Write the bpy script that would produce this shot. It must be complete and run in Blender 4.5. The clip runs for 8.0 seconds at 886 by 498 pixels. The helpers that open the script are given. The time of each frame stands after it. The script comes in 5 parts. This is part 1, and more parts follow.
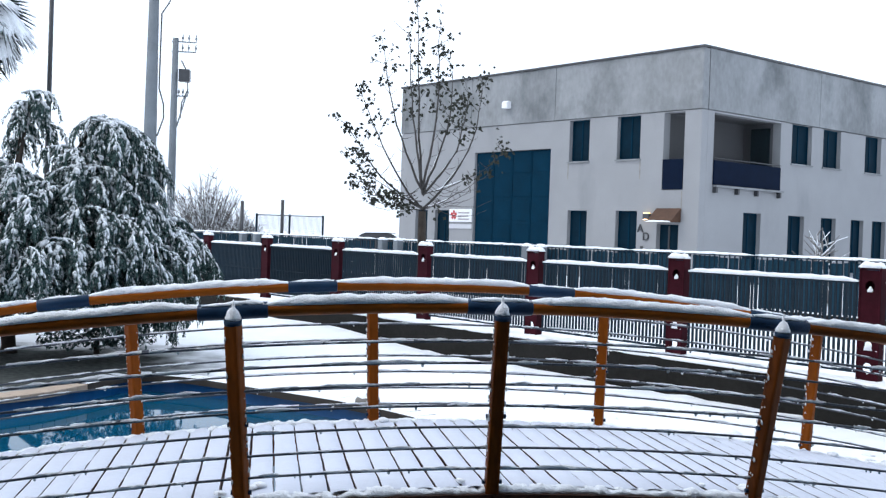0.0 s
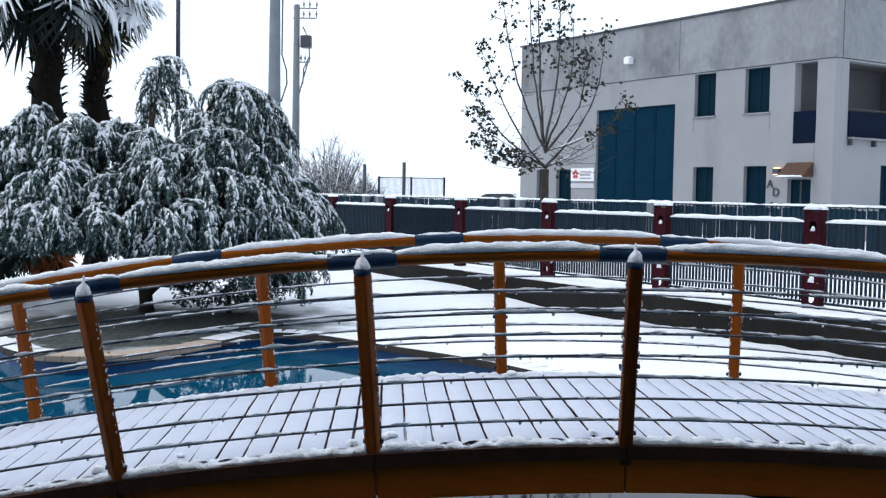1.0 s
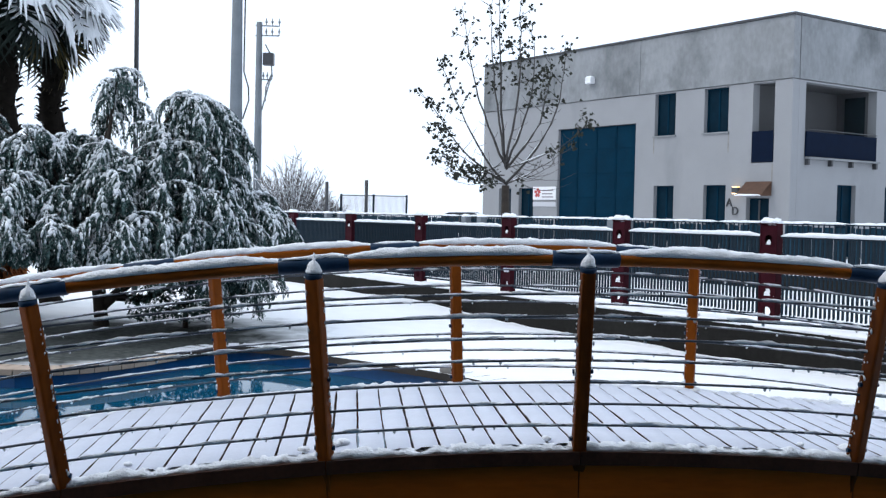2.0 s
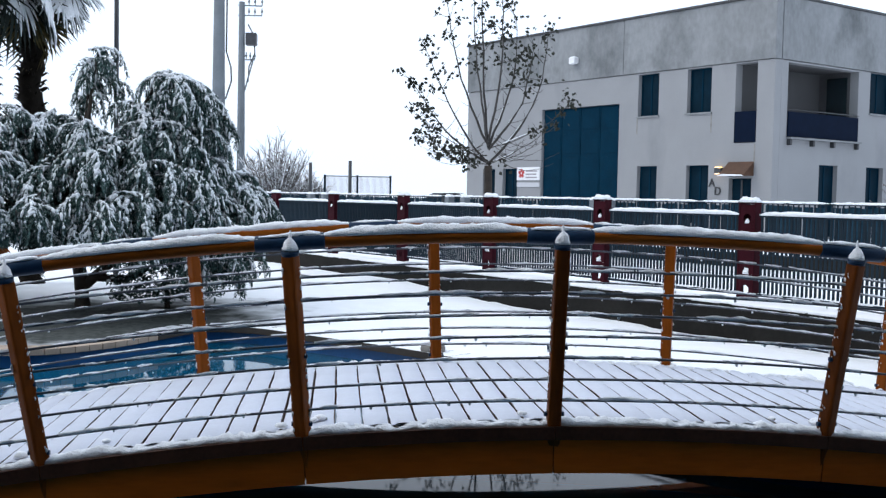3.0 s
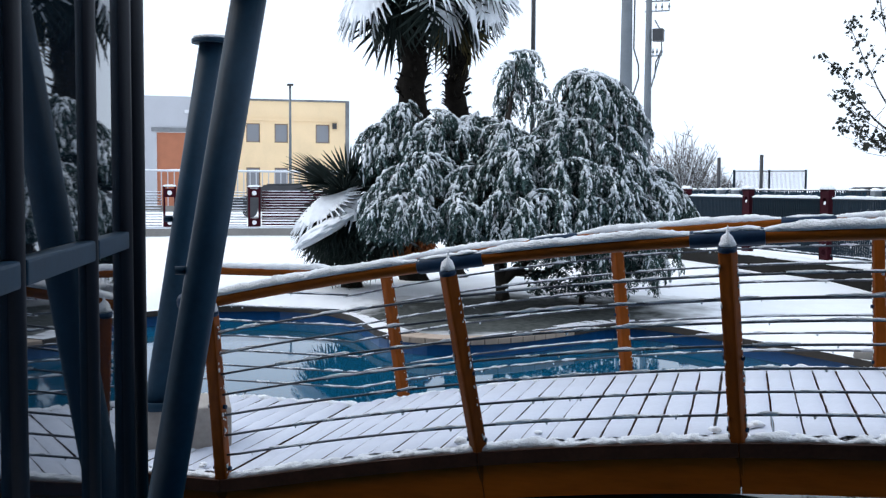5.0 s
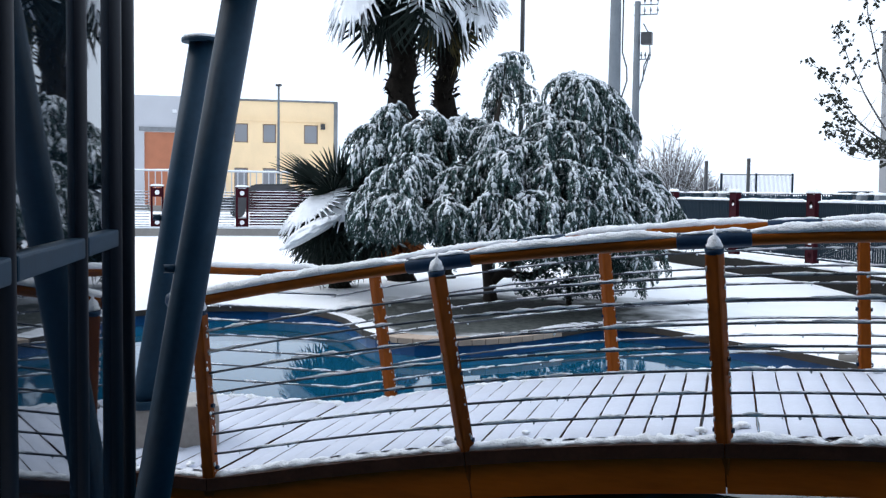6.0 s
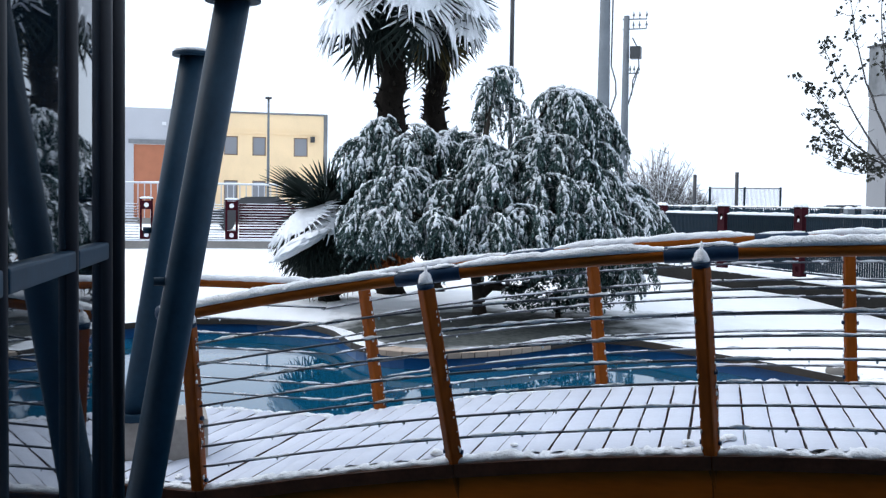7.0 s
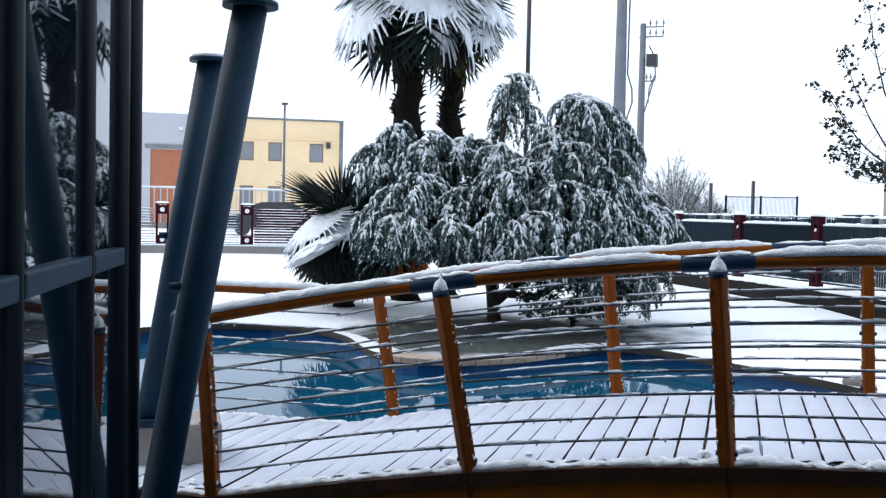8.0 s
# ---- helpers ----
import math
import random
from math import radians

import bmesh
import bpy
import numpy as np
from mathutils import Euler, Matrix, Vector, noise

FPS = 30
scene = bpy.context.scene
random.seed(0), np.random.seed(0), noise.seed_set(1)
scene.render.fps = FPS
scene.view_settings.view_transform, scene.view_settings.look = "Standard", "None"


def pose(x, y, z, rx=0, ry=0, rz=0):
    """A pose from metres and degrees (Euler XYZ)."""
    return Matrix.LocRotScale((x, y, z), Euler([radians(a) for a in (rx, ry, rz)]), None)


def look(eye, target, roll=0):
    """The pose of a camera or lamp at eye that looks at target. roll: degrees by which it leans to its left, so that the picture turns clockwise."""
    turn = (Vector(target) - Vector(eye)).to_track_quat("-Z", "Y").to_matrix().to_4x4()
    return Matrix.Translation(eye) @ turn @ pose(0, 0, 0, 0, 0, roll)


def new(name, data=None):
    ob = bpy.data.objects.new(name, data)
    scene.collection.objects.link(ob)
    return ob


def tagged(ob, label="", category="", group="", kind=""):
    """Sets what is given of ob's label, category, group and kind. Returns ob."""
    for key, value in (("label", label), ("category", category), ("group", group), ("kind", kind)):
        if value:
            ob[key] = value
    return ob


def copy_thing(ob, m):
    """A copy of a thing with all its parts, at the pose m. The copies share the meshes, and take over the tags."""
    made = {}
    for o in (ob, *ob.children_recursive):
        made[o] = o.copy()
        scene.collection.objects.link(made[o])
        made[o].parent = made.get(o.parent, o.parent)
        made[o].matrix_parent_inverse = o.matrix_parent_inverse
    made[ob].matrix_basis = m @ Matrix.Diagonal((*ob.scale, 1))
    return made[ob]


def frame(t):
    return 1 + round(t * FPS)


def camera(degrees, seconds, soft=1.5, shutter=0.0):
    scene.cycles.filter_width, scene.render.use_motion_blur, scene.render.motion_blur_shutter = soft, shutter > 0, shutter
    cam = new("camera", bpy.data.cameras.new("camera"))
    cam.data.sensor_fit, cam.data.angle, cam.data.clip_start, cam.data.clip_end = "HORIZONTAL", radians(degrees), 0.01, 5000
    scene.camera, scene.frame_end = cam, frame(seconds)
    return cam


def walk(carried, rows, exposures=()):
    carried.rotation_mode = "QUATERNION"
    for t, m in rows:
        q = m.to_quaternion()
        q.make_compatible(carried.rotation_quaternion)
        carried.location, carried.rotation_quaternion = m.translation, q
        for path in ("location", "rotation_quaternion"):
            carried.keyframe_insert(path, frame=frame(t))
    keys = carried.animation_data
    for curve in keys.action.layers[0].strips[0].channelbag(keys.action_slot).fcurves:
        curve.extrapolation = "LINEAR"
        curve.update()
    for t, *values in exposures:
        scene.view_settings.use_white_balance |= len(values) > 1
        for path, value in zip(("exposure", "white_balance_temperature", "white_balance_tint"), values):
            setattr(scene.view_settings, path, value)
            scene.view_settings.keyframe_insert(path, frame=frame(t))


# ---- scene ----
cam = camera(45.7, 8.0, soft=1.3)
METRES, EYE, TILT, LEAN, TURN = 8.0, 1.5, 0.0, 0.0, 0.0
PATH = [
    (0, (0.115, 0.377, 2.044), (-1.432, 1.645, 2.015), 2.0),
    (0.5, (0.043, 0.386, 1.996), (-1.589, 1.537, 1.881), 1.8),
    (1, (0.015, 0.401, 1.962), (-1.664, 1.484, 1.856), 1.0),
    (2.5, (0.025, 0.485, 1.861), (-1.6, 1.65, 1.805), 1.4),
    (3, (0.082, 0.485, 1.863), (-1.542, 1.648, 1.761), 1.1),
    (3.5, (0.035, 0.471, 1.85), (-1.71, 1.433, 1.685), 1.1),
    (4, (-0.027, 0.469, 1.843), (-1.88, 1.208, 1.701), 0.6),
    (4.5, (-0.08, 0.435, 1.848), (-1.988, 1.019, 1.724), 0.2),
    (5, (-0.12, 0.406, 1.842), (-2.058, 0.887, 1.726), 0.3),
    (6.5, (-0.083, 0.394, 1.835), (-2.012, 0.913, 1.731), 0.8),
    (7, (-0.07, 0.39, 1.839), (-1.999, 0.913, 1.751), 0.8),
    (7.5, (-0.074, 0.385, 1.845), (-2.007, 0.896, 1.772), 0.9),
    (8, (-0.085, 0.389, 1.842), (-2.021, 0.885, 1.766), 1.2),
]
walk(cam, [(t, look(eye, target, roll)) for t, eye, target, roll in PATH],
     exposures=[(0, 0.18), (0.5, 0.05), (1, 0.0), (2.5, 0.0), (3, -0.05), (4.5, -0.08), (5, -0.02), (6.5, 0.08), (8, 0.06)])

# ---------------------------------------------------------------- sky and light
world = bpy.data.worlds.new("overcast_sky")
scene.world = world
world.use_nodes = True
wn, wl = world.node_tree.nodes, world.node_tree.links
sky = wn.new("ShaderNodeTexSky")
sky.sky_type = 'NISHITA'
sky.sun_disc = False
sky.sun_elevation = radians(38)
sky.sun_rotation = radians(200)
sky.dust_density = 4.0
cloud = wn.new("ShaderNodeMix")
cloud.data_type = 'RGBA'
cloud.inputs[0].default_value = 0.985
cloud.inputs[7].default_value = (0.79, 0.90, 1.065, 1)
wl.new(sky.outputs[0], cloud.inputs[6])
wl.new(cloud.outputs[2], wn["Background"].inputs[0])
wn["Background"].inputs[1].default_value = 1.30
sun_data = bpy.data.lights.new("sun", 'SUN')
sun_data.energy = 0.95
sun_data.angle = radians(30)
sun_data.color = (1.0, 0.985, 0.96)
sun = new("sun", sun_data)
sun.matrix_world = look((-20, -30, 45), (0, 0, 0))


# ---------------------------------------------------------------- materials
def mat(name, col, rough=0.7, metal=0.0, vary=0.25, scale=6.0, fine=60.0, bump=0.15, dist=0.01, piece=0.0, stretch=(1, 1, 1), tint=None, spec=0.5):
    """A surface with blotches at two sizes, fine relief, and a change of tone from piece to piece."""
    m = bpy.data.materials.new(name)
    m.use_nodes = True
    n, l = m.node_tree.nodes, m.node_tree.links
    b = n["Principled BSDF"]
    b.inputs["Roughness"].default_value = rough
    b.inputs["Metallic"].default_value = metal
    b.inputs["Specular IOR Level"].default_value = spec
    co = n.new("ShaderNodeTexCoord")
    mp = n.new("ShaderNodeMapping")
    mp.inputs["Scale"].default_value = stretch
    l.new(co.outputs["Object"], mp.inputs[0])
    big, small = n.new("ShaderNodeTexNoise"), n.new("ShaderNodeTexNoise")
    big.inputs["Scale"].default_value, small.inputs["Scale"].default_value = scale, fine
    big.inputs["Detail"].default_value, small.inputs["Detail"].default_value = 5, 3
    l.new(mp.outputs[0], big.inputs[0]), l.new(mp.outputs[0], small.inputs[0])
    ramp = n.new("ShaderNodeValToRGB")
    dark = [c * (1 - vary) for c in col]
    lite = [min(1, c * (1 + vary)) for c in (tint or col)]
    ramp.color_ramp.elements[0].position, ramp.color_ramp.elements[1].position = 0.3, 0.7
    ramp.color_ramp.elements[0].color, ramp.color_ramp.elements[1].color = (*dark, 1), (*lite, 1)
    add = n.new("ShaderNodeMath")
    add.operation = 'MULTIPLY_ADD'
    add.inputs[1].default_value = 0.35
    l.new(small.outputs[0], add.inputs[0])
    sc = n.new("ShaderNodeMath")
    sc.operation = 'MULTIPLY'
    sc.inputs[1].default_value = 0.65
    l.new(big.outputs[0], sc.inputs[0]), l.new(sc.outputs[0], add.inputs[2])
    last = add.outputs[0]
    if piece:
        info = n.new("ShaderNodeObjectInfo")
        pa = n.new("ShaderNodeMath")
        pa.operation = 'MULTIPLY_ADD'
        pa.inputs[1].default_value = piece
        l.new(info.outputs["Random"], pa.inputs[0]), l.new(last, pa.inputs[2])
        sub = n.new("ShaderNodeMath")
        sub.operation = 'SUBTRACT'
        sub.inputs[1].default_value = piece / 2
        l.new(pa.outputs[0], sub.inputs[0])
        last = sub.outputs[0]
    l.new(last, ramp.inputs[0])
    l.new(ramp.outputs[0], b.inputs["Base Color"])
    if bump:
        bp = n.new("ShaderNodeBump")
        bp.inputs["Strength"].default_value, bp.inputs["Distance"].default_value = bump, dist
        l.new(last, bp.inputs["Height"]), l.new(bp.outputs[0], b.inputs["Normal"])
    return m


SNOW = mat("snow", (0.86, 0.88, 0.91), 0.6, vary=0.04, scale=3, fine=45, bump=0.35, dist=0.02, spec=0.3)
# Deck snow, greyed and blued: the house's shade is in the base colour.
DECK_SNOW = mat("shaded_deck_snow", (0.585, 0.62, 0.71), 0.6, vary=0.07, scale=2.5, fine=40, bump=0.4, dist=0.015, spec=0.3)
SNOW_CLUMP = mat("clumped_snow", (0.84, 0.87, 0.91), 0.65, vary=0.08, scale=14, fine=90, bump=0.9, dist=0.025, spec=0.3)
WOOD = mat("stained_wood", (0.17, 0.042, 0.003), 0.5, vary=0.4, scale=5, fine=40, bump=0.2, dist=0.004, stretch=(1, 1, 0.25), piece=0.25, spec=0.1)
BEAM_WOOD = mat("glued_beam_wood", (0.37, 0.084, 0.005), 0.55, vary=0.3, scale=3, fine=30, bump=0.2, dist=0.004, stretch=(0.25, 1, 1.6), piece=0.15, spec=0.1)
WOOD_RAIL = mat("stained_rail_wood", (0.23, 0.060, 0.004), 0.5, vary=0.4, scale=3, fine=30, bump=0.2, dist=0.004, stretch=(0.3, 1, 1), piece=0.2, spec=0.1)
WOOD_WET = mat("wet_dark_wood", (0.045, 0.018, 0.010), 0.5, vary=0.5, scale=5, fine=50, bump=0.3, dist=0.004, piece=0.2, spec=0.15)
BLUE_STEEL = mat("blue_painted_steel", (0.011, 0.034, 0.075), 0.45, vary=0.25, scale=8, bump=0.08, spec=0.15)
GREY_STEEL = mat("slate_blue_painted_steel", (0.010, 0.034, 0.062), 0.5, metal=0.0, vary=0.22, scale=4, fine=30, bump=0.08, spec=0.14)
CABLE = mat("steel_wire", (0.10, 0.11, 0.13), 0.4, metal=0.7, vary=0.3, scale=20)
RED_STEEL = mat("dark_red_painted_steel", (0.034, 0.0045, 0.009), 0.65, vary=0.3, scale=8, bump=0.1, piece=0.2, spec=0.06)
DARK_BAR = mat("dark_galvanised_bar", (0.012, 0.024, 0.036), 0.6, metal=0.0, vary=0.25, scale=6, spec=0.1)
DARK_SHEET = mat("dark_green_grey_sheet", (0.019, 0.056, 0.088), 0.8, vary=0.25, scale=2, fine=20, bump=0.1, spec=0.05)
CONCRETE = mat("weathered_concrete", (0.215, 0.226, 0.236), 0.9, vary=0.24, scale=0.55, fine=7, bump=0.2, dist=0.02, stretch=(1, 1, 0.6))
PLASTER = mat("pale_plaster", (0.250, 0.257, 0.269), 0.88, vary=0.07, scale=0.8, fine=20, bump=0.12, dist=0.01)
DARK_WALL = mat("wet_dark_concrete", (0.014, 0.0135, 0.0125), 0.8, vary=0.45, scale=1.5, fine=18, bump=0.4, dist=0.02, spec=0.12)
GREY_WALL = mat("grey_concrete", (0.20, 0.19, 0.175), 0.85, vary=0.2, scale=1.5, fine=18, bump=0.3)
TEAL_DOOR = mat("dark_teal_painted_steel", (0.001, 0.021, 0.042), 0.7, vary=0.2, scale=1.2, fine=14, bump=0.08, spec=0.04)
DARK_METAL = mat("dark_metal_trim", (0.035, 0.037, 0.042), 0.5, vary=0.2)
# Ochre plaster, paled so the base colour carries the distance haze.
YELLOW = mat("hazed_yellow_plaster", (0.88, 0.66, 0.40), 0.85, vary=0.06, scale=0.7, fine=12, bump=0.08)
GREY_PLASTER = mat("light_grey_panel", (0.47, 0.48, 0.51), 0.8, vary=0.06, scale=0.6, fine=12, bump=0.08)
RUST_DOOR = mat("terracotta_painted_door", (0.42, 0.15, 0.075), 0.6, vary=0.12, scale=1.5, bump=0.1)
POLE_C = mat("pole_concrete", (0.14, 0.16, 0.178), 0.8, vary=0.18, scale=1.6, fine=20, bump=0.2)
BARK = mat("dark_bark", (0.030, 0.022, 0.016), 0.85, vary=0.5, scale=8, fine=60, bump=0.6, dist=0.02)
GREY_BARK = mat("grey_bark", (0.15, 0.14, 0.135), 0.85, vary=0.35, scale=8, fine=60, bump=0.4)
FIBRE = mat("palm_fibre", (0.012, 0.010, 0.008), 0.95, vary=0.5, scale=14, fine=90, bump=0.8, dist=0.03, spec=0.1)
RUSTY = mat("rust_brown_dead_fibre", (0.26, 0.075, 0.015), 0.9, vary=0.5, scale=9, fine=60, bump=0.6, dist=0.02)
NEEDLE = mat("conifer_green", (0.062, 0.106, 0.100), 0.75, vary=0.45, scale=5, fine=30, bump=0, spec=0.15)
PALM_LEAF = mat("palm_green", (0.012, 0.021, 0.017), 0.6, vary=0.4, scale=3, fine=20, bump=0, spec=0.2)
PALM_DEAD = mat("olive_yellow_palm_leaf", (0.085, 0.065, 0.014), 0.6, vary=0.4, scale=3, fine=20, bump=0)
TWIG = mat("wet_grey_twig", (0.070, 0.066, 0.064), 0.85, vary=0.35, scale=8, fine=60, bump=0.3, spec=0.1)
LEAF = mat("dark_withered_leaf", (0.035, 0.038, 0.030), 0.7, vary=0.4, scale=8, bump=0, spec=0.15)
TAN_STONE = mat("tan_coping_stone", (0.42, 0.33, 0.26), 0.8, vary=0.15, scale=4, bump=0.3)
WET_STONE = mat("wet_brown_coping_stone", (0.040, 0.031, 0.024), 0.6, vary=0.4, scale=5, bump=0.3)
POOL_BLUE = mat("blue_pool_tile", (0.003, 0.075, 0.23), 0.3, vary=0.2, scale=5, fine=40, bump=0.05)
POOL_FLOOR = mat("blue_green_pool_floor", (0.01, 0.10, 0.15), 0.6, vary=0.25, scale=0.7, fine=6, bump=0)
WHITE_PAINT = mat("white_paint", (0.72, 0.73, 0.75), 0.6, vary=0.06, scale=4, bump=0.05)
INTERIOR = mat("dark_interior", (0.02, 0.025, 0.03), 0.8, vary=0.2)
# Loggia plaster, darkened so the base colour carries the recess's shade.
INNER_WALL = mat("shaded_recess_plaster", (0.085, 0.087, 0.093), 0.85, vary=0.08, scale=1, bump=0.05)


def weather(m, scale, low, high, strength, stretch):
    """Old water stains: broad dark clouds and runs over a wall."""
    n, l = m.node_tree.nodes, m.node_tree.links
    b = n["Principled BSDF"]
    old = b.inputs["Base Color"].links[0].from_socket
    co, mp = n.new("ShaderNodeTexCoord"), n.new("ShaderNodeMapping")
    mp.inputs["Scale"].default_value = stretch
    l.new(co.outputs["Object"], mp.inputs[0])
    ns = n.new("ShaderNodeTexNoise")
    ns.inputs["Scale"].default_value, ns.inputs["Detail"].default_value, ns.inputs["Roughness"].default_value = scale, 7, 0.62
    l.new(mp.outputs[0], ns.inputs[0])
    r = n.new("ShaderNodeMapRange")
    r.inputs["From Min"].default_value, r.inputs["From Max"].default_value = low, high
    r.inputs["To Min"].default_value, r.inputs["To Max"].default_value = 0.0, strength
    l.new(ns.outputs[0], r.inputs["Value"])
    mix = n.new("ShaderNodeMix")
    mix.data_type, mix.blend_type = 'RGBA', 'MULTIPLY'
    mix.inputs[7].default_value = (0.40, 0.42, 0.43, 1)
    l.new(r.outputs[0], mix.inputs[0]), l.new(old, mix.inputs[6])
    l.new(mix.outputs[2], b.inputs["Base Color"])


weather(CONCRETE, 0.42, 0.48, 0.68, 0.85, (1, 1, 0.8))
weather(PLASTER, 0.5, 0.55, 0.8, 0.35, (1, 1, 0.35))
weather(POLE_C, 0.7, 0.5, 0.7, 0.4, (1, 1, 0.3))
weather(YELLOW, 0.4, 0.55, 0.8, 0.2, (1, 1, 0.4))


def glassy(name, col, rough=0.05):
    m = bpy.data.materials.new(name)
    m.use_nodes = True
    b = m.node_tree.nodes["Principled BSDF"]
    b.inputs["Base Color"].default_value = (*col, 1)
    b.inputs["Roughness"].default_value = rough
    b.inputs["Specular IOR Level"].default_value = 0.7
    return m


SHUTTER = mat("dark_teal_shutter", (0.0015, 0.014, 0.026), 0.6, vary=0.25, scale=3, fine=25, bump=0.05, spec=0.06)
PANE = glassy("dark_window_pane", (0.010, 0.022, 0.028), 0.08)
FACADE_GLASS = glassy("reflective_facade_glass", (0.004, 0.009, 0.016), 0.02)
FACADE_GLASS.node_tree.nodes["Principled BSDF"].inputs["Specular IOR Level"].default_value = 1.0
FACADE_GLASS.node_tree.nodes["Principled BSDF"].inputs["Specular Tint"].default_value = (0.55, 0.78, 1.0, 1)
LAMP_GLOW = bpy.data.materials.new("warm_lamp_glow")
LAMP_GLOW.use_nodes = True
LAMP_GLOW.node_tree.nodes["Principled BSDF"].inputs["Emission Color"].default_value = (1.0, 0.55, 0.15, 1)
LAMP_GLOW.node_tree.nodes["Principled BSDF"].inputs["Emission Strength"].default_value = 4.0

WATER = bpy.data.materials.new("pool_water")
WATER.use_nodes = True
_n, _l = WATER.node_tree.nodes, WATER.node_tree.links
_b = _n["Principled BSDF"]
_b.inputs["Base Color"].default_value = (0.003, 0.070, 0.135, 1)
_b.inputs["Roughness"].default_value = 0.03
_b.inputs["IOR"].default_value = 1.24
_w = _n.new("ShaderNodeTexNoise")
_w.inputs["Scale"].default_value = 2.2
_w.inputs["Detail"].default_value = 2
_g = _n.new("ShaderNodeBump")
_g.inputs["Strength"].default_value, _g.inputs["Distance"].default_value = 0.12, 0.02
_l.new(_w.outputs[0], _g.inputs["Height"]), _l.new(_g.outputs[0], _b.inputs["Normal"])


# ---------------------------------------------------------------- small builders
def finish(name, bm, mats, parent=None, label="", smooth=False):
    me = bpy.data.meshes.new(name)
    bm.to_mesh(me)
    bm.free()
    for m in (mats if isinstance(mats, (list, tuple)) else [mats]):
        me.materials.append(m)
    if smooth:
        me.shade_smooth()
    ob = new(name, me)
    if parent:
        ob.parent = parent
    if label:
        ob["label"] = label
    return ob


def part(name, bm, material, parent, label="", smooth=False):
    return finish(name, bm, material, parent, label, smooth)


def thing(name, label, category, group="", at=None):
    ob = new(name)
    ob.empty_display_size = 0.2
    if at is not None:
        ob.matrix_basis = at
    return tagged(ob, label, category, group)


def box(bm, x0, x1, y0, y1, z0, z1, m=None, mi=0, bevel=0.0):
    r = bmesh.ops.create_cube(bm, size=1)
    vs = r["verts"]
    bmesh.ops.transform(bm, matrix=Matrix.Translation(((x0 + x1) / 2, (y0 + y1) / 2, (z0 + z1) / 2)) @ Matrix.Diagonal((x1 - x0, y1 - y0, z1 - z0, 1)), verts=vs)
    fs = list({f for v in vs for f in v.link_faces})
    if bevel:
        es = list({e for f in fs for e in f.edges})
        g = bmesh.ops.bevel(bm, geom=es, offset=bevel, segments=2, affect='EDGES', profile=0.6)
        fs = list({f for f in g["faces"]} | {f for f in fs if f.is_valid})
        vs = list({v for f in fs for v in f.verts})
    for f in fs:
        f.material_index = mi
    if m is not None:
        bmesh.ops.transform(bm, matrix=m, verts=vs)
    return vs


def newbox(x0, x1, y0, y1, z0, z1, bevel=0.0):
    bm = bmesh.new()
    box(bm, x0, x1, y0, y1, z0, z1, bevel=bevel)
    return bm


def tube(bm, pts, radii, seg=8, mi=0, caps=True, jitter=0.0, flat=1.0):
    """A round bar through points, with a radius for each."""
    pts = [Vector(p) for p in pts]
    if not isinstance(radii, (list, tuple)):
        radii = [radii] * len(pts)
    rings = []
    for i, p in enumerate(pts):
        d = (pts[min(i + 1, len(pts) - 1)] - pts[max(i - 1, 0)]).normalized()
        ref = Vector((0, 0, 1)) if abs(d.z) < 0.9 else Vector((1, 0, 0))
        a = d.cross(ref).normalized()
        b = a.cross(d).normalized()
        ring = []
        for k in range(seg):
            t = 2 * math.pi * k / seg
            r = radii[i] * (1 + random.uniform(-jitter, jitter))
            ring.append(bm.verts.new(p + a * (r * math.cos(t)) + b * (r * flat * math.sin(t))))
        rings.append(ring)
    for i in range(len(rings) - 1):
        for k in range(seg):
            f = bm.faces.new((rings[i][k], rings[i][(k + 1) % seg], rings[i + 1][(k + 1) % seg], rings[i + 1][k]))
            f.material_index, f.smooth = mi, True
    if caps:
        for ring, rev in ((rings[0], False), (rings[-1], True)):
            f = bm.faces.new(ring if rev else ring[::-1])
            f.material_index = mi
    return rings


_ico = bmesh.new()
bmesh.ops.create_icosphere(_ico, subdivisions=1, radius=1)
ICO_V, ICO_F = [v.co.copy() for v in _ico.verts], [[v.index for v in f.verts] for f in _ico.faces]
_ico.free()


def blob(bm, m, r):
    """A small faceted ball, placed and stretched by m."""
    vs = [bm.verts.new(m @ (c * r)) for c in ICO_V]
    for f in ICO_F:
        bm.faces.new([vs[i] for i in f]).smooth = True



def wall_mesh(spans, z0, z1, holes, depth, mi=0):
    """A wall along x (from spans[0] to spans[1]), front at y=0, back at y=depth, with holes (x0, x1, z0, z1) through it."""
    bm = bmesh.new()
    xs = sorted({spans[0], spans[1], *[h[0] for h in holes], *[h[1] for h in holes]})
    zs = sorted({z0, z1, *[h[2] for h in holes], *[h[3] for h in holes]})
    for xa, xb in zip(xs, xs[1:]):
        for za, zb in zip(zs, zs[1:]):
            cx, cz = (xa + xb) / 2, (za + zb) / 2
            if not any(h[0] < cx < h[1] and h[2] < cz < h[3] for h in holes):
                box(bm, xa, xb, 0, depth, za, zb, mi=mi)
    bmesh.ops.remove_doubles(bm, verts=bm.verts, dist=1e-4)
    seen = {}
    for f in bm.faces:
        seen.setdefault(tuple(sorted(v.index for v in f.verts)), []).append(f)
    bm.verts.index_update()
    seen = {}
    for f in bm.faces:
        seen.setdefault(tuple(sorted(v.index for v in f.verts)), []).append(f)
    bmesh.ops.delete(bm, geom=[f for fs in seen.values() if len(fs) > 1 for f in fs], context='FACES_ONLY')
    return bm


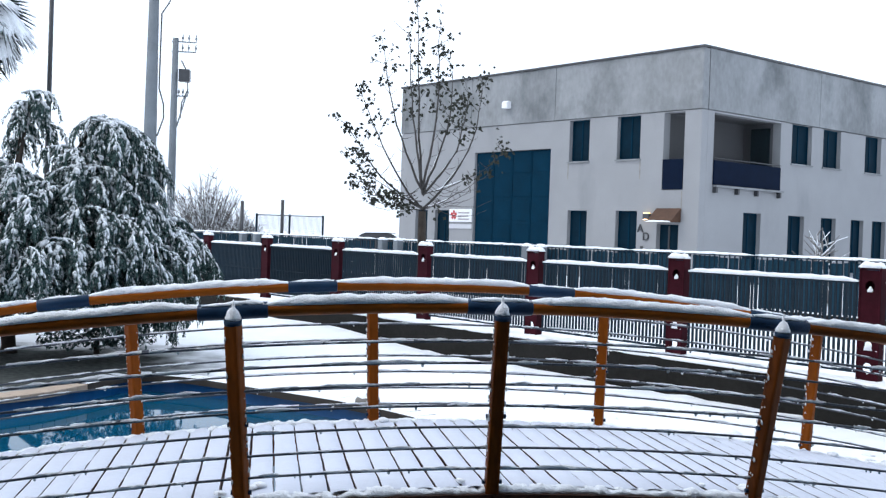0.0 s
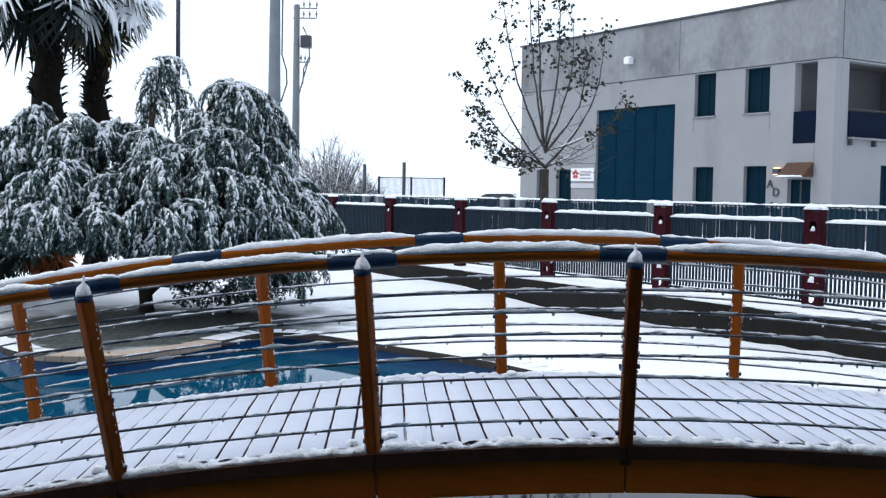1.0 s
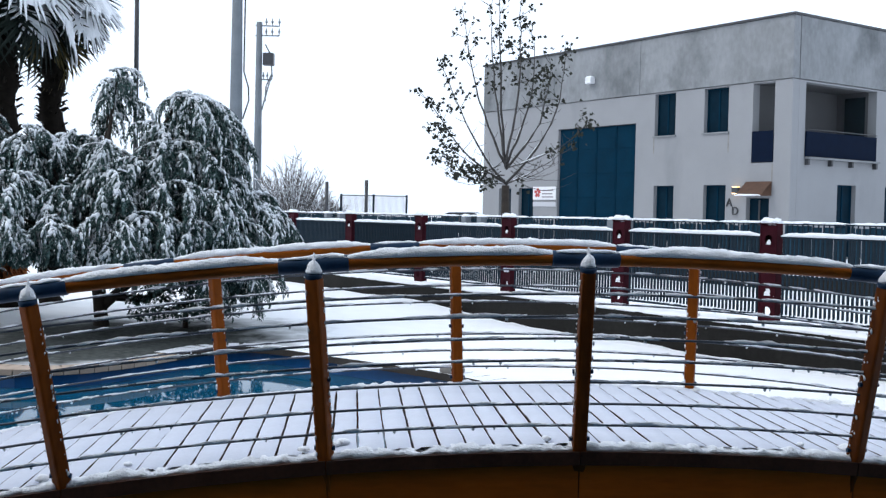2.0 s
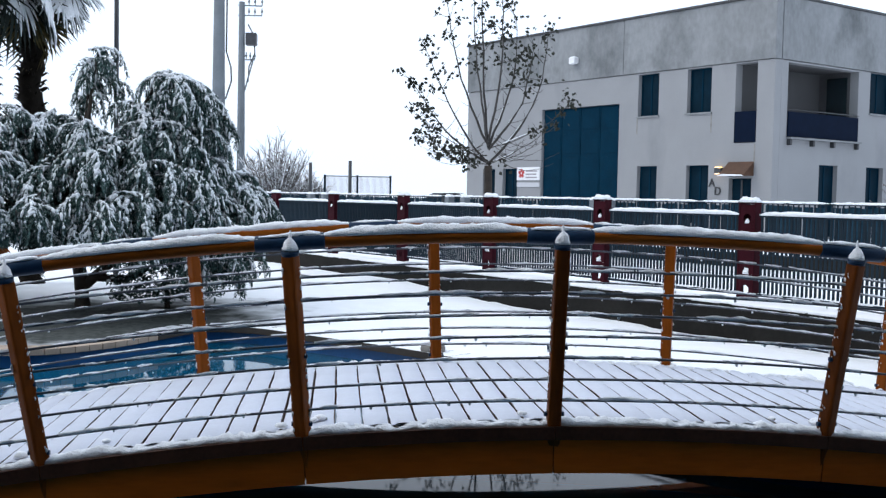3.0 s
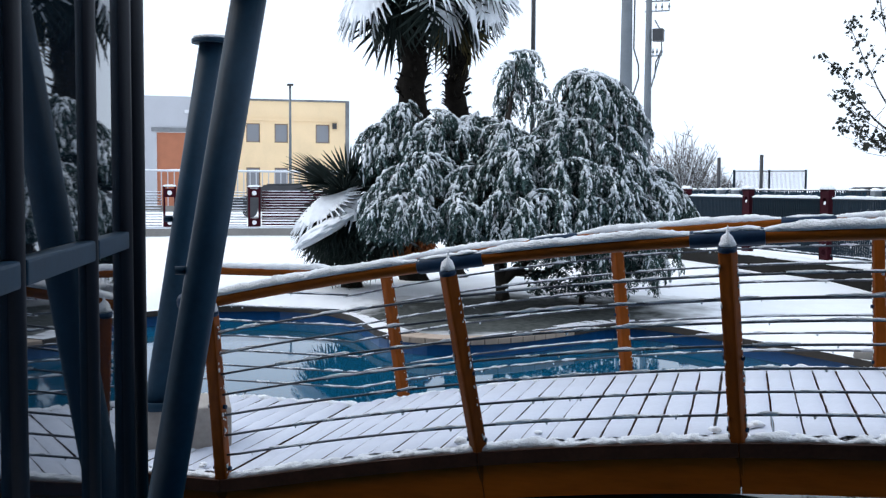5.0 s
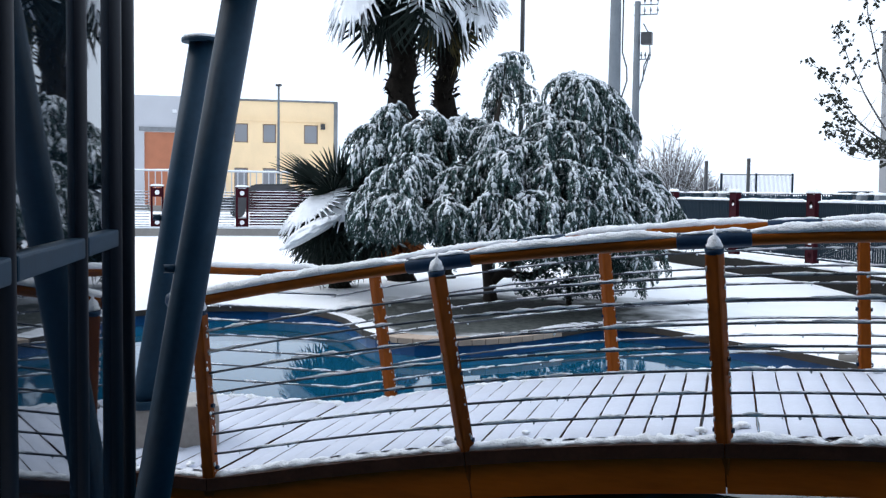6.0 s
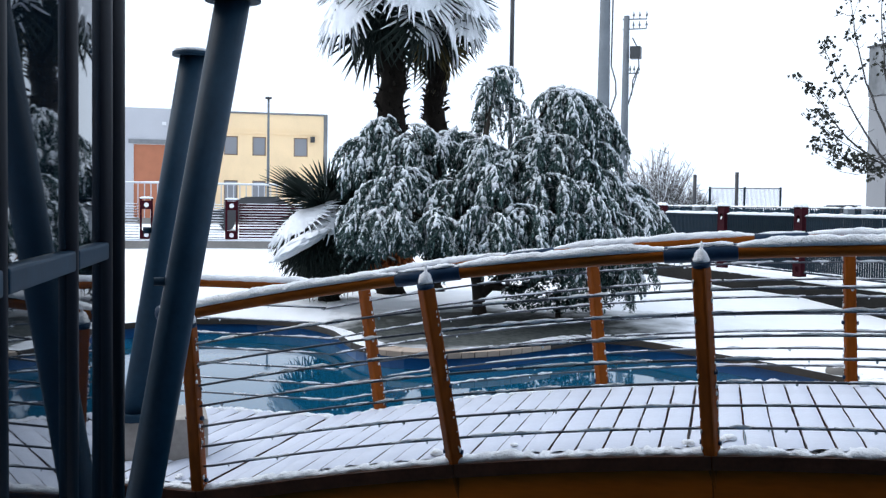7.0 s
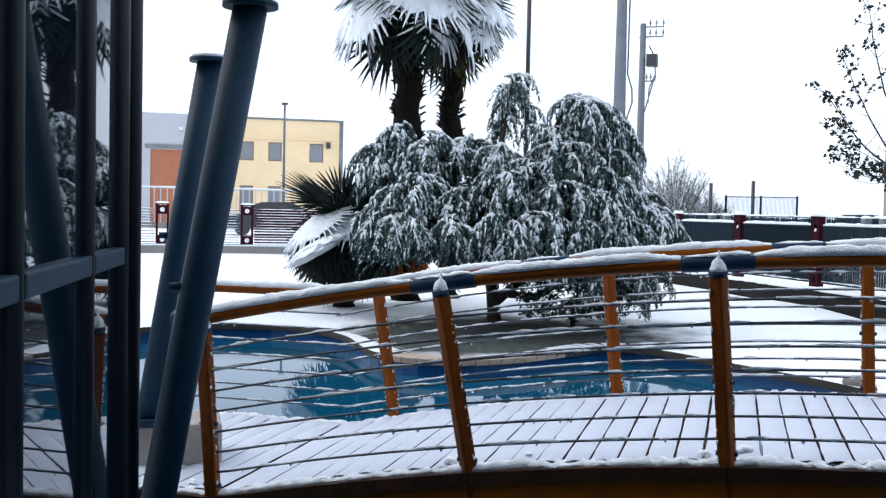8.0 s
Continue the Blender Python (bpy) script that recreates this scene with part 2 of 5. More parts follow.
def lumps(bm, pts, width, height, seg=7, rough=0.25, mi=0, sink=0.0, taper=2.3):
    """A rounded, uneven bank of snow lying along a line of points."""
    rings = []
    n = len(pts)
    for i, p in enumerate(pts):
        p = Vector(p)
        d = Vector(pts[min(i + 1, n - 1)]) - Vector(pts[max(i - 1, 0)])
        side = Vector((-d.y, d.x, 0)).normalized()
        e = min(1.0, (min(i, n - 1 - i) + 0.3) / taper)
        w = width * (1 + rough * 0.5 * noise.noise(p * 9.0) + rough * 0.5 * noise.noise(p * 37.0))
        h = height * e ** 0.6 * (1 + rough * 0.9 * noise.noise(p * 3.1 + Vector((3, 1, 7))) + rough * 0.7 * noise.noise(p * 21.0) + rough * 0.6 * noise.noise(p * 47.0))
        ring = []
        for k in range(seg):
            t = math.pi * k / (seg - 1)
            ring.append(bm.verts.new(p + side * (w * math.cos(t)) * (0.72 + 0.28 * e) + Vector((0, 0, max(h, 0.004) * math.sin(t) ** 0.8 - sink + (0.012 * noise.noise(p * 30 + Vector((k, 0, 0))) if 0 < k < seg - 1 else -0.006)))))
        rings.append(ring)
    for a, b in zip(rings, rings[1:]):
        for k in range(seg - 1):
            f = bm.faces.new((a[k], b[k], b[k + 1], a[k + 1]))
            f.material_index, f.smooth = mi, True
        f = bm.faces.new((a[0], a[seg - 1], b[seg - 1], b[0]))
        f.material_index = mi
    for r in (rings[0][::-1], rings[-1]):
        f = bm.faces.new(r)
        f.material_index = mi


# ---------------------------------------------------------------- ground, pool
LAWN, COPING, WATER_Z, STREET = 0.21, 0.215, 0.03, 0.55


def lawn_height(x, y):
    return LAWN + 0.03 * noise.noise((x * 0.5, y * 0.5, 0)) + 0.012 * noise.noise((x * 2.1, y * 2.1, 4)) + 0.15 * max(0, min(1, (-x - 12.0) / 3)) * (1 - max(0, min(1, (-x - 20.0) / 8)))


def smooth_loop(pts, sub=6):
    """A closed Catmull-Rom line through points."""
    out, n = [], len(pts)
    for i in range(n):
        p0, p1, p2, p3 = (Vector(pts[(i + k - 1) % n]) for k in range(4))
        for s in range(sub):
            t = s / sub
            out.append(0.5 * ((2 * p1) + (p2 - p0) * t + (2 * p0 - 5 * p1 + 4 * p2 - p3) * t * t + (3 * p1 - p0 - 3 * p2 + p3) * t ** 3))
    return out


POOL = smooth_loop([(-9.0, 6.68), (-10.4, 6.30), (-11.45, 5.98), (-11.85, 5.45), (-11.45, 4.75), (-11.05, 4.0), (-10.98, 3.25), (-11.6, 2.62), (-13.2, 2.5),
                    (-14.3, 1.9), (-14.5, 0.6), (-13.6, -0.6), (-11, -2.6), (-8.5, -2.6), (-7.2, -1.2), (-6.9, -0.2), (-5.2, 0.1), (-3.2, 0.5), (-1.6, 1.3),
                    (-1.0, 3.2), (-1.0, 6.5), (-2.4, 7.4), (-3.8, 6.9), (-5.3, 6.3), (-6.7, 6.4), (-7.8, 6.75)], 5)


def inside(x, y, loop):
    c = False
    for a, b in zip(loop, loop[1:] + loop[:1]):
        if (a.y > y) != (b.y > y) and x < (b.x - a.x) * (y - a.y) / (b.y - a.y) + a.x:
            c = not c
    return c


LAWN_SNOW = mat("lawn_snow", (0.87, 0.89, 0.92), 0.85, vary=0.04, scale=3, fine=45, bump=0.35, dist=0.02, spec=0.05)


def thin_snow_patch(m, centre, half, turn):
    """Lets wet earth and grass show through the snow in one ragged patch."""
    n, l = m.node_tree.nodes, m.node_tree.links
    b = n["Principled BSDF"]
    old = b.inputs["Base Color"].links[0].from_socket
    co = n.new("ShaderNodeTexCoord")
    mp = n.new("ShaderNodeMapping")
    mp.vector_type = 'TEXTURE'
    mp.inputs["Location"].default_value = (*centre, 0.3)
    mp.inputs["Rotation"].default_value = (0, 0, turn)
    mp.inputs["Scale"].default_value = (*half, 1)
    l.new(co.outputs["Object"], mp.inputs[0])
    ln = n.new("ShaderNodeVectorMath")
    ln.operation = 'LENGTH'
    l.new(mp.outputs[0], ln.inputs[0])
    ns = n.new("ShaderNodeTexNoise")
    ns.inputs["Scale"].default_value, ns.inputs["Detail"].default_value = 2.4, 8
    l.new(co.outputs["Object"], ns.inputs[0])
    add = n.new("ShaderNodeMath")
    add.operation = 'MULTIPLY_ADD'
    add.inputs[1].default_value = 0.9
    l.new(ns.outputs[0], add.inputs[0]), l.new(ln.outputs["Value"], add.inputs[2])
    r = n.new("ShaderNodeMapRange")
    r.inputs["From Min"].default_value, r.inputs["From Max"].default_value = 1.2, 1.7
    r.inputs["To Min"].default_value, r.inputs["To Max"].default_value = 0.95, 0.0
    l.new(add.outputs[0], r.inputs["Value"])
    earth = n.new("ShaderNodeTexNoise")
    earth.inputs["Scale"].default_value, earth.inputs["Detail"].default_value = 14, 6
    ramp = n.new("ShaderNodeValToRGB")
    ramp.color_ramp.elements[0].color, ramp.color_ramp.elements[1].color = (0.008, 0.012, 0.009, 1), (0.055, 0.064, 0.056, 1)
    ramp.color_ramp.elements[0].position, ramp.color_ramp.elements[1].position = 0.35, 0.72
    l.new(co.outputs["Object"], earth.inputs[0]), l.new(earth.outputs[0], ramp.inputs[0])
    mix = n.new("ShaderNodeMix")
    mix.data_type = 'RGBA'
    l.new(r.outputs[0], mix.inputs[0]), l.new(old, mix.inputs[6]), l.new(ramp.outputs[0], mix.inputs[7])
    l.new(mix.outputs[2], b.inputs["Base Color"])


thin_snow_patch(LAWN_SNOW, (-12.6, 4.4), (1.55, 2.3), 0.12)


def build_ground():
    """The snowy lawn with the pool cut out; beyond the walls one sheet that reaches the horizon."""
    bm = bmesh.new()
    out = [bm.verts.new((p.x, p.y, COPING)) for p in POOL]
    lim = [(-34.8, 10.3), (-34.8, -14), (9, -14), (9, 10.3)]
    ring = []
    for a, b in zip(lim, lim[1:] + lim[:1]):
        for k in range(16):
            t = k / 16
            ring.append(bm.verts.new((a[0] + (b[0] - a[0]) * t, a[1] + (b[1] - a[1]) * t, LAWN)))
    edges = [bm.edges.new((v, w)) for L in (out, ring) for v, w in zip(L, L[1:] + L[:1])]
    bmesh.ops.triangle_fill(bm, use_beauty=True, edges=edges)
    for _ in range(5):
        long = [e for e in bm.edges if e.calc_length() > (0.45 if -18 < (e.verts[0].co.x + e.verts[1].co.x) / 2 < 0 else 2.0)]
        if not long:
            break
        bmesh.ops.subdivide_edges(bm, edges=long, cuts=1)
        bmesh.ops.triangulate(bm, faces=bm.faces)
    for v in bm.verts:
        e = min((v.co.x - p.x) ** 2 + (v.co.y - p.y) ** 2 for p in POOL) ** 0.5
        k = min(1, e / 0.5)
        v.co.z = COPING + (lawn_height(v.co.x, v.co.y) + 0.04 - COPING) * k
    for f in bm.faces:
        f.smooth = True
        if f.normal.z < 0:
            f.normal_flip()
    lawn = finish("ground", bm, [LAWN_SNOW], smooth=True)
    tagged(lawn, "lawn under an even layer of fresh snow", "ground", kind="structure")
    bm = bmesh.new()
    R = 900
    hole = [(-34.9, 10.4), (-34.9, -14), (9, -14), (9, 10.4)]
    o = [bm.verts.new((x, y, STREET)) for x, y in ((-R, R), (-R, -R), (R, -R), (R, R))]
    i = [bm.verts.new((x, y, STREET)) for x, y in hole]
    for a in range(4):
        bm.faces.new((o[a], o[(a + 1) % 4], i[(a + 1) % 4], i[a]))
    g = finish("ground_outer", bm, [SNOW])
    tagged(g, "flat snow-covered ground reaching the horizon", "ground", kind="structure")


build_ground()


def build_pool():
    bm = bmesh.new()
    n = len(POOL)
    for zt, zb, mi in ((COPING - 0.05, -0.9, 0),):
        a = [bm.verts.new((p.x, p.y, zt)) for p in POOL]
        b = [bm.verts.new((p.x, p.y, zb)) for p in POOL]
        for k in range(n):
            bm.faces.new((a[k], a[(k + 1) % n], b[(k + 1) % n], b[k]))
    pool = finish("pool", bm, [POOL_BLUE])
    tagged(pool, "kidney-shaped garden pool with a blue tiled rim", "pool", kind="structure")
    bm = bmesh.new()
    bm.faces.new([bm.verts.new((p.x, p.y, -0.9)) for p in POOL])
    finish("pool_floor", bm, [POOL_FLOOR], pool)
    bm = bmesh.new()
    bm.faces.new([bm.verts.new((p.x, p.y, WATER_Z)) for p in POOL])
    w = finish("water", bm, [WATER])
    tagged(w, "still cold blue pool water mirroring the white sky", "water", kind="structure")
    # coping stones along the rim, snow-covered but for the bare tan ones below the shrub
    for k in range(n):
        p, q = POOL[k], POOL[(k + 1) % n]
        d = q - p
        side = Vector((d.y, -d.x)).normalized()
        mid = (p + q) / 2
        if inside(mid.x + side.x * 0.05, mid.y + side.y * 0.05, POOL):
            side = -side
        bare = mid.x < -10.8 and 2.75 < mid.y < 4.7
        gap = 0.006 if bare else 0.0
        bm = bmesh.new()
        vs = []
        for z in (COPING - 0.055, COPING + (0.012 if bare else 0.02)):
            vs.append([bm.verts.new((*(p - side * 0.05 + d * gap), z)), bm.verts.new((*(q - side * 0.05 - d * gap), z)), bm.verts.new((*(q + side * 0.28 - d * gap), z)), bm.verts.new((*(p + side * 0.28 + d * gap), z))])
        bm.faces.new(vs[1]), bm.faces.new(vs[0][::-1])
        for a in range(4):
            bm.faces.new((vs[0][a], vs[0][(a + 1) % 4], vs[1][(a + 1) % 4], vs[1][a]))
        bmesh.ops.recalc_face_normals(bm, faces=bm.faces)
        for f in bm.faces:
            f.material_index = 0 if f.normal.z > 0.5 else 1
        if bare:
            bmesh.ops.bevel(bm, geom=[e for e in bm.edges], offset=0.006, segments=1, affect='EDGES')
        part("coping_stone", bm, [TAN_STONE if bare else SNOW, TAN_STONE if bare else WET_STONE], pool, "bare tan stone coping" if bare else "")


build_pool()


def build_rock(x, y, r):
    bm = bmesh.new()
    bmesh.ops.create_icosphere(bm, subdivisions=3, radius=r)
    for v in bm.verts:
        v.co *= 1 + 0.22 * noise.noise(v.co * (2.2 / r * 0.3) + Vector((x, y, 0)))
        v.co.z *= 0.75
    for f in bm.faces:
        f.material_index = 1 if f.normal.z > 0.45 else 0
        f.smooth = True
    ob = finish("rock", bm, [GREY_WALL, SNOW])
    ob.location = (x, y, COPING + r * 0.35)
    tagged(ob, "small grey garden stone capped with snow at the pool edge", "stone")


build_rock(-8.85, 6.78, 0.13)

# ---------------------------------------------------------------- the footbridge
BRIDGE = Matrix.Translation((-0.198 - math.sin(1.048) * 5.3, 0.407 + math.cos(1.048) * 5.3, 0)) @ Matrix.Rotation(1.048, 4, 'Z')
TOP_Z, APEX, CURVE, WIDE = 0.655, 1.417, 0.053, 2.1
SPLAY = 0.141
FOOT = -2.80  # here the arch meets the level landing


def on_bridge(s, v, h=0.0, side=0.0):
    """A place on the arched bridge: s along it, v across from its pool-terrace edge, h above the deck, leaning out by side."""
    hh = h * math.cos(SPLAY * abs(side))
    if s < FOOT:
        ph = (FOOT - APEX) * CURVE
        return Vector((APEX + math.sin(ph) / CURVE + (s - FOOT), v + side * h * math.sin(SPLAY), TOP_Z - (1 - math.cos(ph)) / CURVE + hh))
    ph = (s - APEX) * CURVE
    return Vector((APEX + (1 / CURVE + hh) * math.sin(ph), v + side * h * math.sin(SPLAY), TOP_Z - (1 - math.cos(ph)) / CURVE + hh * math.cos(ph)))


NEAR_POSTS = [-2.842, -1.309, 0.029, 1.366, 2.889, 4.40]
FAR_POSTS = [-4.22, -2.434, -0.748, 0.924, 2.646, 4.359, 6.0]
WIRES = [0.125 + 0.118 * i for i in range(7)]


def arch_bar(bm, s0, s1, v0, v1, h0, h1, step=0.3):
    """A bent beam of rectangular section following the arch."""
    n = max(1, round((s1 - s0) / step))
    prev = None
    for i in range(n + 1):
        s = s0 + (s1 - s0) * i / n
        ring = [bm.verts.new(on_bridge(s, v, h)) for v, h in ((v0, h0), (v1, h0), (v1, h1), (v0, h1))]
        if prev:
            for k in range(4):
                bm.faces.new((prev[k], prev[(k + 1) % 4], ring[(k + 1) % 4], ring[k]))
        else:
            bm.faces.new(ring[::-1])
        prev = ring
    bm.faces.new(prev)
    bmesh.ops.recalc_face_normals(bm, faces=bm.faces)


def build_bridge():
    bridge = thing("footbridge", "arched wooden footbridge with a snow-covered plank deck", "bridge", at=BRIDGE)
    for v, sgn in ((-0.02, -1), (WIDE + 0.02, 1)):
        posts = NEAR_POSTS if sgn < 0 else FAR_POSTS
        cuts = [-4.9, *posts, 6.6] if sgn < 0 else [-4.9, *posts[:-1], 6.6]
        for a, b in zip(cuts, cuts[1:]):
            bm = bmesh.new()
            arch_bar(bm, a + 0.004, b - 0.004, v, v - sgn * 0.14, -0.27, -0.085)
            part("beam", bm, [BEAM_WOOD], bridge)
            bm = bmesh.new()
            arch_bar(bm, a + 0.003, b - 0.003, v + sgn * 0.03, v - sgn * 0.05, -0.083, -0.012)
            part("edge_board", bm, [WOOD_WET], bridge, "wet dark wooden edge board")
        bm = bmesh.new()
        lumps(bm, [on_bridge(-4.85 + 0.024 * i, v - sgn * 0.046, -0.008) for i in range(475)], 0.052, 0.026, seg=9, rough=0.7)
        part("snow_edge", bm, [SNOW_CLUMP], bridge, "ragged snow along the deck edge")
    return bridge


bridge = build_bridge()


def plank_mesh(gap, seed):
    """A deck board across the bridge with a crust of snow on it."""
    random.seed(seed)
    bm = bmesh.new()
    w = 0.1452
    box(bm, -w / 2 + 0.004, w / 2 - 0.004, 0, WIDE, -0.035, 0.0, mi=0)
    nv, nx = 14, 5
    grid = []
    for i in range(nv):
        y = 0.015 + (WIDE - 0.03) * i / (nv - 1)
        row = []
        for k in range(nx):
            e = min(k, nx - 1 - k)
            x = (-w / 2 + gap / 2) + (w - gap) * k / (nx - 1)
            z = (0.004, 0.016, 0.019)[e] + 0.004 * noise.noise((x * 20, y * 6, seed * 3.1))
            if e == 0:
                x += 0.006 * noise.noise((y * 5, seed, k)) + 0.004 * noise.noise((y * 23, seed, k))
            row.append(bm.verts.new((x, y, z)))
        grid.append(row)
    for a, b in zip(grid, grid[1:]):
        for k in range(nx - 1):
            f = bm.faces.new((a[k], a[k + 1], b[k + 1], b[k]))
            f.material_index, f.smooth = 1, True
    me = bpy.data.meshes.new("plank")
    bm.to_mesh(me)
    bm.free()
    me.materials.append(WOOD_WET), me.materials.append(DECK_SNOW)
    return me


PLANKS = [plank_mesh(g, i) for i, g in enumerate((0.012, 0.016, 0.009, 0.002, 0.014, 0.005))]
random.seed(11)
for i in range(-35, 44):
    s = 0.2726 + 0.1452 * i
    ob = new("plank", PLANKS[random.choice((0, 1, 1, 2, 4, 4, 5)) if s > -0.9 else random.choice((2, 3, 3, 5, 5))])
    ob.parent = bridge
    ob.matrix_basis = Matrix.Translation(on_bridge(s, 0, random.uniform(-0.002, 0.002))) @ Matrix.Rotation(((s - APEX) * CURVE) if s > FOOT else 0.0, 4, 'Y')

for k in range(18):
    random.seed(400 + k)
    bm = bmesh.new()
    r = random.uniform(0.015, 0.045)
    bmesh.ops.create_icosphere(bm, subdivisions=2, radius=r)
    for v in bm.verts:
        v.co *= 1 + 0.35 * noise.noise(v.co * 30 + Vector((k, 0, 0)))
        v.co.z *= 0.5
    near = random.random() < 0.6
    s = random.choice(NEAR_POSTS if near else FAR_POSTS) + random.gauss(0, 0.12)
    lump = finish("snow_lump", bm, [SNOW_CLUMP], bridge, smooth=True)
    lump.location = on_bridge(s, 0.07 + abs(random.gauss(0, 0.06)) if near else WIDE - 0.07 - abs(random.gauss(0, 0.05)), 0.02 + r * 0.3)


def build_railing(side):
    """One railing: posts, handrail with steel sleeves, seven wires and the snow on them."""
    near = side < 0
    posts = NEAR_POSTS if near else FAR_POSTS
    v0 = 0.0 if near else WIDE
    rail = thing("railing", "stained wooden railing with steel wires and a snowy handrail", "railing", "bridge railings", BRIDGE)
    H = 0.955
    for s in posts:
        bm = bmesh.new()
        a, b = on_bridge(s, v0, -0.24, side), on_bridge(s, v0, H if near else H - 0.01, side)
        ax = (b - a).normalized()
        rot = ax.to_track_quat('Z', 'Y').to_matrix().to_4x4()
        L = (b - a).length
        w = 0.037
        box(bm, -w, w, -w, w, 0, L, Matrix.Translation(a) @ rot, bevel=0.014)
        p = part("post", bm, [WOOD], rail)
        random.seed(int(s * 100) + 7)
        bm = bmesh.new()
        for k in range(80):
            h = random.uniform(0.02, H - 0.05)
            c = on_bridge(s, v0, h, side) + Vector((random.choice((-1, 1)) * 0.043, random.uniform(-0.03, 0.03), 0))
            r = random.choice((0.003, 0.004, 0.005, 0.009))
            blob(bm, Matrix.Translation(c) @ Matrix.Diagonal((0.7, 1, 1.6, 1)), r)
        tagged(part("frost", bm, [SNOW_CLUMP], p, "clinging specks of snow", smooth=True), kind="stuff")
        for sx in (-1, 1):
            for hh in (0.05, 0.42):
                bm = bmesh.new()
                c = on_bridge(s, v0, hh, side)
                tube(bm, [c + Vector((sx * 0.03, 0, 0)), c + Vector((sx * 0.054, 0, 0))], 0.013, 8)
                part("bolt", bm, [BLUE_STEEL], p, "steel bolt")
        if near:
            # steel bracket from the post head to the sleeve, and the cone of snow on the head
            bm = bmesh.new()
            tube(bm, [on_bridge(s, v0, H - 0.005, side), on_bridge(s, v0, H + 0.02, side)], [0.044, 0.047], 12)
            part("cap", bm, [BLUE_STEEL], p, "dark steel cap")
            bm = bmesh.new()
            top = on_bridge(s, v0, H + 0.02, side)
            prof = [(0.0, 0.038), (0.012, 0.041), (0.025, 0.037), (0.042, 0.030), (0.056, 0.020), (0.066, 0.008), (0.09, 0.006), (0.105, 0.002)]
            tube(bm, [top + Vector((0.004 * noise.noise((s, z * 30, 1)), 0, z)) for z, _ in prof], [r for _, r in prof], 12, jitter=0.10)
            part("snow_cone", bm, [SNOW_CLUMP], p, "small cone of snow", smooth=True)
            bm = bmesh.new()
            tube(bm, [on_bridge(s, v0, H - 0.02, side), on_bridge(s, v0 + 0.075, H + 0.045, side)], 0.016, 8)
            part("bracket", bm, [BLUE_STEEL], p)
    vr = v0 + (0.085 if near else -0.03)
    HR = 1.015 if near else 1.0
    s_a, s_b = (posts[0] - 0.06, 6.2) if near else (-4.3, 6.3)
    joints = posts if near else [p - 0.42 for p in posts[1:]]
    cuts = [s_a] + [j for j in joints if s_a + 0.2 < j < s_b] + [s_b]
    for a, b in zip(cuts, cuts[1:]):
        bm = bmesh.new()
        n = max(2, round((b - a) / 0.12))
        tube(bm, [on_bridge(a + 0.003 + (b - a - 0.006) * i / n, vr, HR, side) for i in range(n + 1)], 0.043, 12, flat=0.85)
        h = part("handrail", bm, [WOOD_RAIL], rail)
        bm = bmesh.new()
        g0 = 0.13 if a > s_a else 0.10
        g1 = 0.13
        m = max(6, round((b - a - g0 - g1) / 0.024))
        lumps(bm, [on_bridge(a + g0 + (b - a - g0 - g1) * i / m, vr, HR + 0.026, side) for i in range(m + 1)], 0.038, 0.040, seg=11, rough=0.22, taper=9)
        part("snow", bm, [SNOW_CLUMP], h, "thick ridge of snow")
    for j in [c for c in cuts if c < s_b]:
        bm = bmesh.new()
        tube(bm, [on_bridge(j + d, vr, HR, side) for d in (-0.17, -0.165, 0, 0.165, 0.17)], [0.044, 0.048, 0.049, 0.048, 0.044], 12, flat=0.9)
        sl = part("sleeve", bm, [BLUE_STEEL], rail, "dark blue steel sleeve")
        bm = bmesh.new()
        lumps(bm, [on_bridge(j - 0.15 + 0.03 * i, vr, HR + 0.038, side) for i in range(11)], 0.03, 0.012, rough=0.6)
        part("snow_dusting", bm, [SNOW_CLUMP], sl)
    for w, h in enumerate(WIRES):
        bm = bmesh.new()
        n = 64
        s0, s1 = posts[0] - (0.0 if near else 0.02), 6.2
        off = -0.0 if near else 0.0
        pts = [on_bridge(s0 + (s1 - s0) * i / n, v0 + off, h, side) for i in range(n + 1)]
        tube(bm, pts, 0.0072, 6)
        wire = part("wire", bm, [CABLE], rail)
        bm = bmesh.new()
        m = 330
        random.seed(w * 31 + (7 if near else 3))
        for a in range(0, m - 8):
            if noise.noise((a * 0.21, w * 5.0, side)) > (0.0 if near else -0.2) and a % 6 == 0:
                k0 = s0 + (s1 - s0) * a / m
                ln = random.uniform(0.10, 0.30)
                lumps(bm, [on_bridge(k0 + ln * i / 6, v0 + off, h + 0.004, side) for i in range(7)], 0.0068, random.uniform(0.005, 0.010), seg=5, rough=0.6)
            elif random.random() < 0.05:
                c = on_bridge(s0 + (s1 - s0) * a / m, v0 + off, h - 0.012, side)
                blob(bm, Matrix.Translation(c) @ Matrix.Diagonal((1.3, 1, 1.3, 1)), random.uniform(0.004, 0.008))
        tagged(part("snow", bm, [SNOW_CLUMP], wire, "broken beads of frozen snow"), kind="stuff")


build_railing(-1)
build_railing(1)

# ---------------------------------------------------------------- garden wall and red-post fence
FENCE_Y, FENCE_TOP, WALL_TOP = 10.49, 1.84, 0.66
BAY = 2.433
FIRST = -7.78


